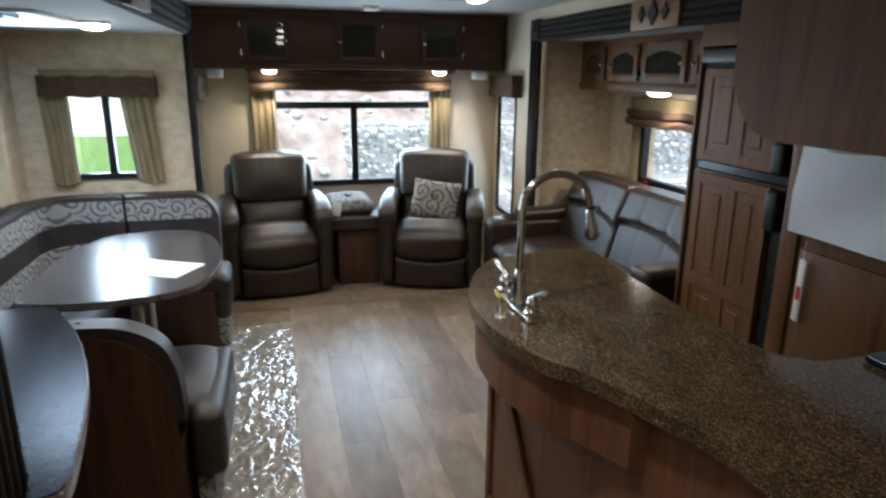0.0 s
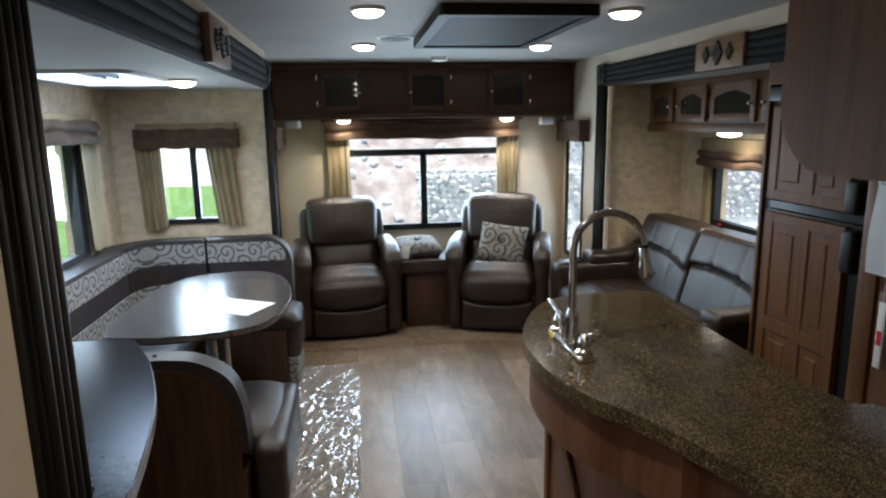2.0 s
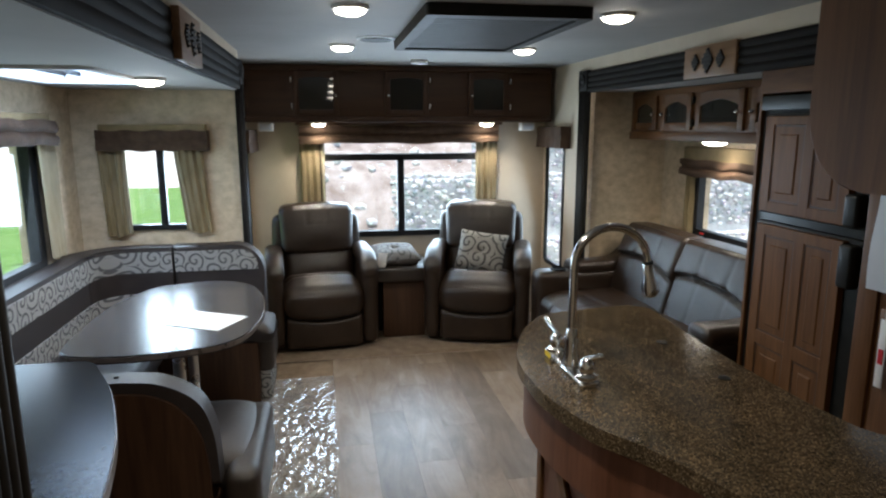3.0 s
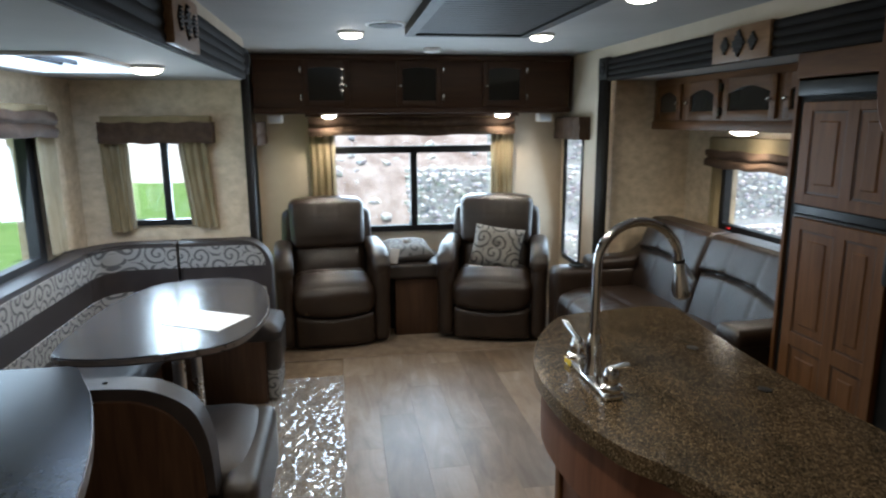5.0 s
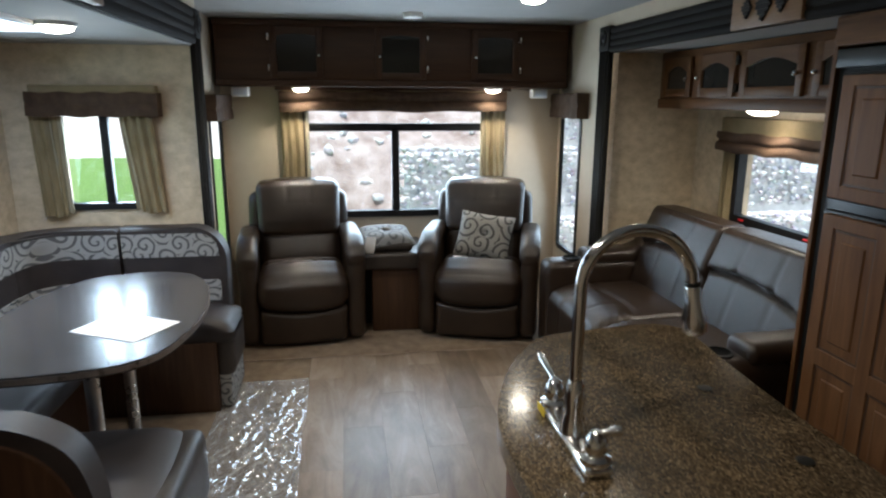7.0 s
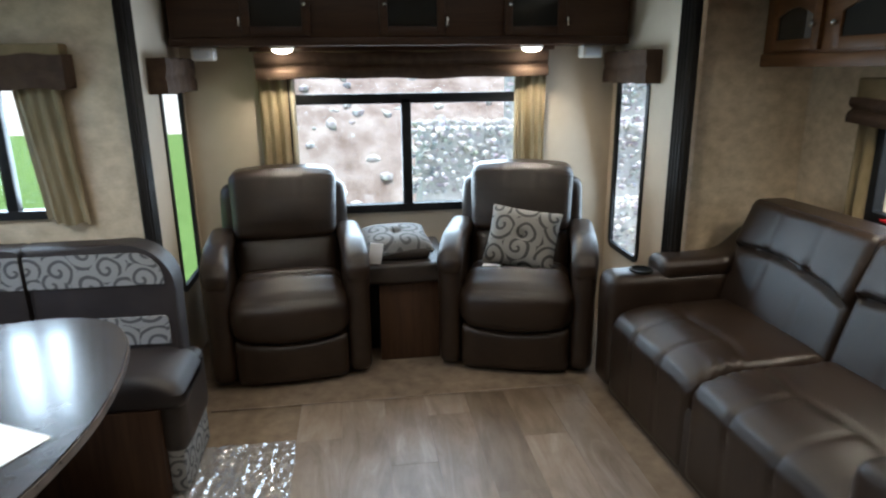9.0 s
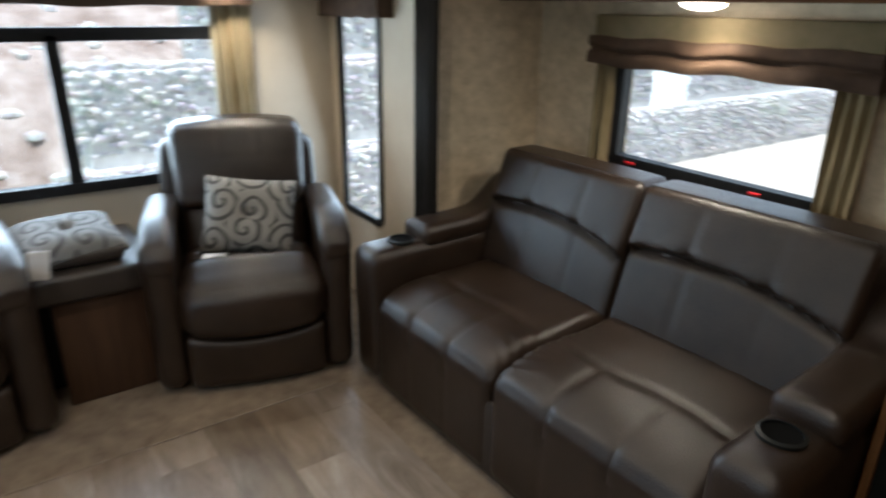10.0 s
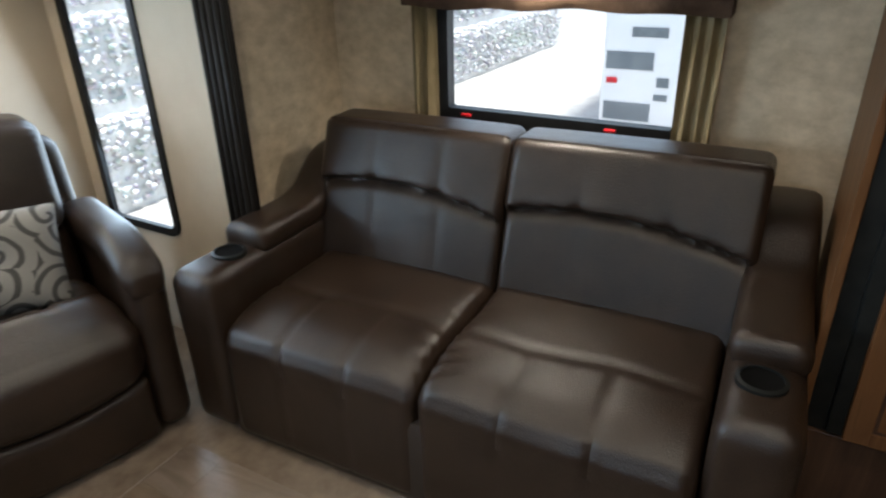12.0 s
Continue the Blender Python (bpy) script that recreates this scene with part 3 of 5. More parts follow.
def diamond_block(name, x, sign, y0, y1, z0, z1):
    t = thing(name, "light brown wooden ornament block with carved diamonds", "ornament", (x, (y0 + y1) / 2, z0), group="ornament blocks on the fascias")
    xa, xb = sorted((x, x + sign * 0.03))
    part("board", mk(xa, xb, y0, y1, z0, z1, 0.004), "block_wood", t)
    yc, zc = (y0 + y1) / 2, (z0 + z1) / 2
    for dy, s in ((-0.10, 0.68), (0, 1.0), (0.10, 0.68)):
        w, h = 0.046 * s, 0.058 * s
        a, b = sorted((x - sign * 0.006, x + sign * 0.004))
        bm = prism(bmesh.new(), [(yc + dy - w, zc), (yc + dy, zc + h), (yc + dy + w, zc), (yc + dy, zc - h)], a, b, "x")
        for k in range(6):
            z = -h + 2 * h * (k + 0.5) / 6
            ww = max(0.003, w * (1 - abs(z) / h))
            a, b = sorted((x - sign * 0.012, x - sign * 0.005))
            box(bm, a, b, yc + dy - ww, yc + dy + ww, zc + z - h / 6 * 0.45, zc + z + h / 6 * 0.45)
        part("diamond", bm, "trim_dark", t, "dark carved diamond", smooth=False)
    return t


diamond_block("ornament_block", 1.155, 1, 3.60, 4.01, 1.79, 1.935)
diamond_block("ornament_block", -1.05, -1, 3.30, 3.66, 1.785, 1.955)


# ---- windows ----
def window(name, axis, a0, a1, hole, label, bars=(), radius=0.05, w=0.035, glass_at=None):
    """Black-framed window: ring, panes between bars. bars: ('u' or 'v', position, width)."""
    u0, u1, v0, v1 = hole
    mid = (a0 + a1) / 2
    base = (mid, (u0 + u1) / 2, v0) if axis == "x" else ((u0 + u1) / 2, mid, v0)
    t = thing(name, label, "window", base, kind="structure")
    part("window_frame", ring(bmesh.new(), axis, a0, a1, u0 - 0.012, u1 + 0.012, v0 - 0.012, v1 + 0.012, w, radius), "black_frame", t)
    us, vs = [u0 + w - 0.02], [v0 + w - 0.02]
    for d, p, bw in bars:
        b = bmesh.new()
        lo, hi = a0 + 0.006, a1 - 0.006
        if d == "u":
            tops = [q for dd, q, _ in bars if dd == "v"]
            top = tops[0] if tops else v1
            args = (p - bw / 2, p + bw / 2, v0, top)
        else:
            args = (u0, u1, p - bw / 2, p + bw / 2)
        if axis == "x":
            box(b, lo, hi, args[0], args[1], args[2], args[3], 0.004)
        else:
            box(b, args[0], args[1], lo, hi, args[2], args[3], 0.004)
        part("glazing_bar", b, "black_frame", t)
    upos = [p for d, p, _ in bars if d == "u"]
    vpos = [p for d, p, _ in bars if d == "v"]
    cells = []
    if vpos:
        cells.append((u0, u1, vpos[0], v1))
    top = vpos[0] if vpos else v1
    edges = [u0, *upos, u1]
    for a, b in zip(edges, edges[1:]):
        cells.append((a, b, v0, top))
    for c in cells:
        p = part("pane", pane(bmesh.new(), axis, mid, c[0], c[1], c[2], c[3]), "glass", t, smooth=False)
        p.visible_shadow = False
    return t


window("window_1", "y", 6.145, 6.20, RW, "wide black-framed rear window with a top light", [("v", 1.325, 0.055), ("u", -0.012, 0.055)], 0.03, 0.045)
window("window_2", "x", 1.182, 1.202, TWR, "tall narrow black-framed window", (), 0.055, 0.032)
window("window_3", "x", -1.202, -1.182, TWL, "tall narrow black-framed window", (), 0.055, 0.032)
window("window_4", "y", 5.00, 5.05, EW, "small black-framed sliding window beside the dinette", [("u", -1.555, 0.04)], 0.05, 0.032)
window("window_5", "x", -2.05, -2.0, SW, "black-framed dinette window", (), 0.06, 0.075)
window("window_6", "x", 1.805, 1.855, GW, "black-framed exit window above the sofa", (), 0.07, 0.06)

# skylight
t = thing("skylight", "roof skylight with a white frame and a milky pane coloured like the sky", "skylight", (-1.635, 3.9, LCE), kind="structure")
part("skylight_frame", ring(bmesh.new(), "z", LCE - 0.012, LCE + 0.06, SKY[0] - 0.02, SKY[1] + 0.02, SKY[2] - 0.02, SKY[3] + 0.02, 0.04, 0.06), "white_plastic", t)
sp = part("pane", pane(bmesh.new(), "z", LCE + 0.07, SKY[0], SKY[1], SKY[2], SKY[3]), "milky", t, smooth=False)
for x in (-1.76, -1.70):
    part("crossbar", mk(x - 0.008, x + 0.008, SKY[2], SKY[3], LCE + 0.02, LCE + 0.04, 0.003), "black_frame", t)


# ---- fabric ----
def folds(bm, axis, a, u0, u1, z0, z1, n, depth, seed, pinch=0.0, lean=0.0):
    """A hanging cloth with soft vertical folds and some thickness; pinch narrows its lower end, lean shifts it."""
    rnd = random.Random(seed)
    ph = [rnd.uniform(0, 6.28) for _ in range(4)]
    NU, NZ = n * 8, 14
    sheets = []
    for side in (0, 1):
        g = []
        for k in range(NZ + 1):
            w = k / NZ
            row = []
            for i in range(NU + 1):
                s = i / NU
                q = (s - 0.5) * (1 - pinch * math.sin(math.pi * min(1, (1 - w) * 1.15) * 0.5) ** 2) + 0.5
                u = u0 + (u1 - u0) * q + lean * (1 - w)
                d = depth * (0.6 * math.sin(s * n * 2 * math.pi + ph[0] + 0.6 * math.sin(3 * w + ph[1])) + 0.3 * math.sin(s * n * 3.7 + ph[2] + 2 * w))
                z = z0 + (z1 - z0) * w + 0.006 * math.sin(s * 9 + ph[3]) * (1 - w)
                p = a + d + side * 0.006
                row.append(bm.verts.new((p, u, z) if axis == "x" else (u, p, z)))
            g.append(row)
        sheets.append(g)
    A, B = sheets
    for g in sheets:
        for k in range(NZ):
            for i in range(NU):
                bm.faces.new((g[k][i], g[k][i + 1], g[k + 1][i + 1], g[k + 1][i]))
    for k in range(NZ):
        for i in (0, NU):
            bm.faces.new((A[k][i], A[k + 1][i], B[k + 1][i], B[k][i]))
    for i in range(NU):
        for k in (0, NZ):
            bm.faces.new((A[k][i], A[k][i + 1], B[k][i + 1], B[k][i]))
    return bm


def curtain(axis, a, u0, u1, z0, z1, n, seed, group, pale_side=None, pinch=0.0, lean=0.0, cloth="curtain"):
    base = (a, (u0 + u1) / 2, z0) if axis == "x" else ((u0 + u1) / 2, a, z0)
    t = thing("curtain", "olive tan fabric side curtain beside the window", "curtain", base, group=group)
    if pale_side:
        m = u0 + (u1 - u0) * (0.62 if pale_side > 0 else 0.38)
        a0, a1 = (u0, m) if pale_side > 0 else (m, u1)
        b0, b1 = (m, u1) if pale_side > 0 else (u0, m)
        over = 0.035 if pale_side > 0 else -0.035
        part("panel", folds(bmesh.new(), axis, a, a0 + min(0, over), a1 + max(0, over), z0, z1, n, 0.014, seed, pinch, lean), cloth, t)
        part("lining", folds(bmesh.new(), axis, a + 0.012, b0, b1, z0 + 0.015, z1, max(1, n - 1), 0.012, seed + 5, pinch, lean), "curtain_pale", t, "pale cream lining")
    else:
        part("panel", folds(bmesh.new(), axis, a, u0, u1, z0, z1, n, 0.016, seed, pinch, lean), cloth, t)
    return t


def swag(bm, axis, a0, a1, u0, u1, z0, z1, seed, sag=0.02, n=40, amp=1.0):
    """A pleated roll of cloth: bulging rows that droop a little."""
    rnd = random.Random(seed)
    ph = [rnd.uniform(0, 6.28) for _ in range(5)]
    rows = 16
    sgn = 1 if a1 > a0 else -1
    G = []
    for k in range(rows + 1):
        w = k / rows
        row = []
        for i in range(n + 1):
            s = i / n
            bul = 0.8 + 0.2 * abs(math.sin(w * math.pi * 2)) * amp
            tuck = 0.014 * amp * bell(w - 0.5 - 0.05 * math.sin(7 * s + ph[4]), 0.08)
            d = a0 + (a1 - a0) * (0.62 + 0.38 * bul) - sgn * tuck + amp * (0.007 * math.sin(s * 17 + ph[0] + w * 3) + 0.005 * math.sin(s * 31 + ph[1]))
            z = z0 + (z1 - z0) * w - sag * (1 - w) * math.sin(math.pi * s * 3 + ph[2]) * 0.2 + 0.004 * math.sin(s * 23 + ph[3])
            row.append(bm.verts.new((d, u0 + (u1 - u0) * s, z) if axis == "x" else (u0 + (u1 - u0) * s, d, z)))
        G.append(row)
    back = [[bm.verts.new((a0, u0 + (u1 - u0) * i / n, z) if axis == "x" else (u0 + (u1 - u0) * i / n, a0, z)) for i in range(n + 1)] for z in (z0, z1)]
    for k in range(rows):
        for i in range(n):
            bm.faces.new((G[k][i], G[k][i + 1], G[k + 1][i + 1], G[k + 1][i]))
    for i in range(n):
        bm.faces.new((back[0][i], back[0][i + 1], back[1][i + 1], back[1][i]))
        bm.faces.new((back[0][i], back[0][i + 1], G[0][i + 1], G[0][i]))
        bm.faces.new((back[1][i], back[1][i + 1], G[rows][i + 1], G[rows][i]))
    for i in (0, n):
        bm.faces.new([back[0][i], back[1][i]] + [G[k][i] for k in range(rows, -1, -1)])
    return bm


def valance(axis, a0, a1, u0, u1, z0, z1, zb, seed, label):
    """Board on the wall above the window with a draped brown roll on its lower part (up to zb)."""
    lo, hi = sorted((a0, a0 + (a1 - a0) * 0.75))
    base = (a0, (u0 + u1) / 2, z0) if axis == "x" else ((u0 + u1) / 2, a0, z0)
    t = thing("valance", label, "valance", base, group="window valances")
    e = 0.012
    bm = mk(lo, hi, u0 + e, u1 - e, zb, z1, 0.006) if axis == "x" else mk(u0 + e, u1 - e, lo, hi, zb, z1, 0.006)
    part("board", bm, "valance_board", t, "olive fabric-covered board")
    part("drape", swag(bmesh.new(), axis, a0, a1, u0, u1, z0, zb + 0.01, seed, 0.02 if u1 - u0 > 0.9 else 0.006, amp=1.0 if u1 - u0 > 0.9 else 0.35), "valance", t, "draped brown fabric")
    return t


valance("y", REAR - 0.003, REAR - 0.10, -0.80, 0.775, 1.435, 1.585, 1.56, 3, "brown draped fabric valance over the rear window")
curtain("y", REAR - 0.04, -0.80, -0.61, 0.72, 1.44, 3, 11, "rear window curtains", 1)
curtain("y", REAR - 0.04, 0.60, 0.775, 0.72, 1.44, 3, 12, "rear window curtains", -1)
valance("x", 1.187, 1.10, 5.57, 6.12, 1.40, 1.56, 1.55, 4, "brown draped fabric valance over the tall window")
valance("x", -1.187, -1.10, 5.57, 6.12, 1.385, 1.54, 1.53, 5, "brown draped fabric valance over the tall window")
valance("y", 5.017, 4.92, -1.87, -1.27, 1.43, 1.58, 1.535, 6, "brown draped fabric valance over the small window")
curtain("y", 4.975, -1.885, -1.735, 0.935, 1.44, 3, 14, "small window curtains", 1, 0.15, 0.012)
curtain("y", 4.975, -1.475, -1.315, 0.945, 1.44, 3, 15, "small window curtains", -1, 0.15, 0.045)
valance("x", -2.017, -1.92, 3.32, 4.56, 1.48, 1.63, 1.59, 7, "brown draped fabric valance over the dinette window")
curtain("x", -1.985, 4.43, 4.64, 0.90, 1.49, 4, 16, "dinette window curtains", -1, 0.12, 0.03, "curtain_pale")
curtain("x", -1.985, 3.34, 3.52, 0.90, 1.49, 3, 17, "dinette window curtains")
valance("x", 1.827, 1.735, 3.92, 4.99, 1.245, 1.43, 1.34, 8, "brown draped fabric valance over the exit window")
curtain("x", 1.79, 4.885, 4.985, 0.80, 1.26, 2, 18, "exit window curtains")
curtain("x", 1.79, 3.93, 4.045, 0.80, 1.26, 3, 19, "exit window curtains")


# ---- lamps ----
def puck(x, y, z, r, power, group, label, sx=1.0):
    t = thing("ceiling_light", label, "ceiling light", (x, y, z - 0.03), group=group)
    m = Matrix.Translation((x, y, z)) @ Matrix.Diagonal((sx, 1, 1, 1)) @ Matrix.Translation((-x, -y, -z))
    part("rim", lathe(bmesh.new(), [(r * 0.8, z - 0.016), (r, z - 0.012), (r * 1.02, z - 0.006), (r * 1.02, z)], x, y, 28, m), "white_plastic", t)
    part("lens", lathe(bmesh.new(), [(r * 0.15, z - 0.036), (r * 0.5, z - 0.032), (r * 0.78, z - 0.024), (r * 0.86, z - 0.0155)], x, y, 28, m), "lamp_glow", t, "glowing lens")
    lamp = new("lamp", bpy.data.lights.new("lamp", "SPOT"))
    lamp.data.energy = power
    lamp.data.color = (1.0, 0.87, 0.68)
    lamp.data.shadow_soft_size = r * 0.6
    lamp.data.spot_size = radians(145)
    lamp.data.spot_blend = 1.0
    lamp.matrix_world = pose(x, y, z - 0.045)
    return t


# those at y < 3 are unseen, added to brighten counter and overhead cabinet
for x, y in ((-0.49, 4.76), (0.565, 4.76), (-0.49, 3.56), (0.585, 3.56), (-0.49, 2.3), (0.585, 1.0), (-0.49, 0.6)):
    puck(x, y, CEIL, 0.07, 16.0 if y < 3 else 10.0, "main ceiling lights", "round lit ceiling light with a white rim")
puck(-1.345, 4.05, LCE, 0.07, 15.0, "slide-out lights", "round lit light in the slide-out ceiling")
for x in (-0.645, 0.652):
    puck(x, 5.99, 1.597, 0.06, 9.0, "cabinet lights", "round lit light under the wall cabinet")
puck(1.62, 4.42, 1.487, 0.08, 12.5, "cabinet lights", "oval lit light under the sofa cabinet")

# ceiling vent panel, disc and alarm
t = thing("ceiling_vent", "dark wooden ceiling fan panel with narrow slats", "vent", (0.11, 3.95, CEIL - 0.05))
x0, x1, y0, y1 = -0.22, 0.43, 3.42, 4.57
part("frame", ring(bmesh.new(), "z", CEIL - 0.045, CEIL, x0, x1, y0, y1, 0.05, 0.02), "vent_dark", t)
part("backing", mk(x0 + 0.04, x1 - 0.04, y0 + 0.04, y1 - 0.04, CEIL - 0.012, CEIL - 0.002), "vent_dark", t)
for i in range(22):
    ya = y0 + 0.05 + i * (y1 - y0 - 0.1) / 22
    part("slat", mk(x0 + 0.05, x1 - 0.05, ya + 0.004, ya + 0.044, CEIL - 0.036, CEIL - 0.016, 0.003, 1), "vent_dark", t)
t = thing("ceiling_speaker", "round white ceiling speaker grille", "speaker", (-0.325, 4.45, CEIL - 0.01))
part("rim", lathe(bmesh.new(), [(0.085, CEIL - 0.008), (0.1, CEIL - 0.005), (0.1, CEIL)], -0.325, 4.45, 32), "white_plastic", t)
part("grille", lathe(bmesh.new(), [(0.08, CEIL - 0.012), (0.084, CEIL - 0.009), (0.084, CEIL - 0.006)], -0.325, 4.45, 32), "vent_dark", t, "grey mesh grille")
t = thing("smoke_alarm", "small white plastic alarm on the ceiling", "alarm", (0.05, 5.5, CEIL - 0.03))
part("body", lathe(bmesh.new(), [(0.04, CEIL - 0.03), (0.055, CEIL - 0.025), (0.06, CEIL - 0.008), (0.06, CEIL)], 0.05, 5.5, 24), "white_plastic", t)
for x in (-1.03, 0.98):
    t = thing("wall_speaker", "small white speaker under the wall cabinet", "speaker", (x, 6.0, 1.53), group="corner speakers")
    part("body", mk(x - 0.055, x + 0.055, 5.95, 6.05, 1.53, 1.595, 0.012), "white_plastic", t)
    part("grille", mk(x - 0.04, x + 0.04, 5.944, 5.951, 1.542, 1.583, 0.003), "paper_grey", t, "grey grille")


# ================= cabinets =================
def arch_door(t, axis, face, sgn, u0, u1, z0, z1, glass="dark_glass", name="door", knob_u=None, hinge_u=None, arch=0.03, wmat="wood_z", rail=0.05):
    """Framed cabinet door with an arched top rail. sgn: the way out of the face."""
    a0, a1 = sorted((face, face + sgn * 0.018))

    def bx(b, ua, ub, za, zb, p=0.0, q=0.018, bv=0.004):
        lo, hi = sorted((face + sgn * p, face + sgn * q))
        return box(b, lo, hi, ua, ub, za, zb, bv) if axis == "x" else box(b, ua, ub, lo, hi, za, zb, bv)

    bm = bmesh.new()
    bx(bm, u0, u0 + rail, z0, z1)
    bx(bm, u1 - rail, u1, z0, z1)
    bx(bm, u0 + rail - 0.002, u1 - rail + 0.002, z0, z0 + rail)
    d = part(name, bm, wmat, t)
    n = 12
    pts = [(u0 + rail - 0.002, z1)]
    for i in range(n + 1):
        s = i / n
        pts.append((u0 + rail - 0.002 + (u1 - u0 - 2 * rail + 0.004) * s, z1 - rail - arch + arch * math.sin(math.pi * s)))
    pts.append((u1 - rail + 0.002, z1))
    part("arched_rail", prism(bmesh.new(), pts, a0, a1, axis), wmat, d)
    part("panel", bx(bmesh.new(), u0 + rail - 0.006, u1 - rail + 0.006, z0 + rail - 0.006, z1 - rail + 0.004, 0.002, 0.008, 0.0), glass, d, "dark glass panel")
    if knob_u is not None:
        zc = z0 + (z1 - z0) * 0.45
        c = (face + sgn * 0.032, knob_u, zc) if axis == "x" else (knob_u, face + sgn * 0.032, zc)
        b = bmesh.new()
        bmesh.ops.create_uvsphere(b, u_segments=12, v_segments=8, radius=0.012, matrix=Matrix.Translation(c))
        s = (face + sgn * 0.015, knob_u, zc) if axis == "x" else (knob_u, face + sgn * 0.015, zc)
        tube(b, [s, c], 0.005, 8)
        part("knob", b, "nickel", d, "round nickel knob")
    if hinge_u is not None:
        for zc in (z0 + (z1 - z0) * 0.2, z0 + (z1 - z0) * 0.8):
            part("hinge", bx(bmesh.new(), hinge_u - 0.006, hinge_u + 0.006, zc - 0.022, zc + 0.022, 0.0, 0.024, 0.003), "nickel", d, "nickel hinge")
    return d


# rear wall cabinet
CY = 5.90
t = thing("wall_cabinet", "dark stained wall cabinet, shade in its colour, with glass doors above the rear window", "cabinet", (0, 6.03, 1.597))
part("body", mk(-1.16, 1.145, CY, REAR - 0.003, 1.597, 2.004, 0.003), "cherry_dark_shaded", t)
part("bottom_rail", mk(-1.165, 1.15, CY - 0.012, CY + 0.001, 1.597, 1.635, 0.004), "cherry_dark_shaded", t)
part("crown", mk(-1.165, 1.15, CY - 0.014, CY + 0.001, 1.968, 2.006, 0.004), "cherry_dark_shaded", t)
for u0, u1, ku, hu in ((-0.82, -0.49, -0.515, -0.83), (-0.155, 0.175, -0.128, 0.186), (0.48, 0.80, 0.505, 0.81)):
    arch_door(t, "y", CY, -1, u0, u1, 1.645, 1.962, knob_u=ku, hinge_u=hu, arch=0.014, wmat="cherry_dark_shaded", rail=0.042)
part("back_valance_board", mk(-0.82, 0.80, 6.06, 6.075, 1.575, 1.597, 0.003), "cherry_dark_shaded", t)

# cabinet above the sofa
UX = 1.53
t = thing("sofa_cabinet", "brown wooden overhead cabinet with arched doors above the sofa", "cabinet", (1.68, 4.45, 1.49))
part("body", mk(UX, 1.827, 3.61, 5.30, 1.49, 1.795, 0.003), "wood_y", t)
part("light_rail", mk(UX - 0.012, UX + 0.03, 3.61, 5.30, 1.475, 1.53, 0.006), "wood_y", t)
for u0, u1, ku, hu in ((4.93, 5.24, 4.955, None), (4.52, 4.86, 4.835, 4.50), (4.03, 4.47, 4.06, 4.50), (3.63, 3.97, 3.945, None)):
    arch_door(t, "x", UX, -1, u0, u1, 1.54, 1.755, knob_u=ku, hinge_u=hu, arch=0.035, wmat="wood_y", rail=0.045)


# refrigerator with wooden door panels
def raised_panel(t, face, y0, y1, z0, z1, name="panel"):
    """Raised centre panel on a door facing the aisle."""
    bm = bmesh.new()
    lo = [bm.verts.new((face, y, z)) for y, z in ((y0, z0), (y1, z0), (y1, z1), (y0, z1))]
    g = 0.010
    a = [bm.verts.new((face + 0.021, y, z)) for y, z in ((y0 + g, z0 + g), (y1 - g, z0 + g), (y1 - g, z1 - g), (y0 + g, z1 - g))]
    g = 0.042
    c = [bm.verts.new((face - 0.004, y, z)) for y, z in ((y0 + g, z0 + g), (y1 - g, z0 + g), (y1 - g, z1 - g), (y0 + g, z1 - g))]
    for A, B in ((lo, a), (a, c)):
        for i in range(4):
            bm.faces.new((A[i], A[(i + 1) % 4], B[(i + 1) % 4], B[i]))
    bm.faces.new(c)
    bm.faces.new(lo[::-1])
    ob = part(name, bm, "wood_z", t, smooth=False)
    # dark strips in the groove, for contrast round the raised panel
    b = bmesh.new()
    e, x0, x1 = 0.008, face - 0.001, face + 0.012
    box(b, x0, x1, y0, y0 + e, z0, z1)
    box(b, x0, x1, y1 - e, y1, z0, z1)
    box(b, x0, x1, y0 + e, y1 - e, z0, z0 + e)
    box(b, x0, x1, y0 + e, y1 - e, z1 - e, z1)
    part("groove", b, "bench_wood", t, "dark strip in the groove round the panel", smooth=False)
    return ob


FX = 1.25
t = thing("refrigerator", "black refrigerator with brown raised wooden door panels", "refrigerator", (1.5, 3.2, 0.0))
part("body", mk(FX + 0.03, 1.81, 2.86, 3.545, 0.10, 1.69, 0.004), "black_plastic", t)
part("toe_panel", mk(FX + 0.06, 1.78, 2.87, 3.53, 0.0, 0.10), "black_plastic", t)
part("top_grille", mk(FX + 0.005, FX + 0.06, 2.87, 3.535, 1.63, 1.69, 0.006), "black_plastic", t, "black vent grille")
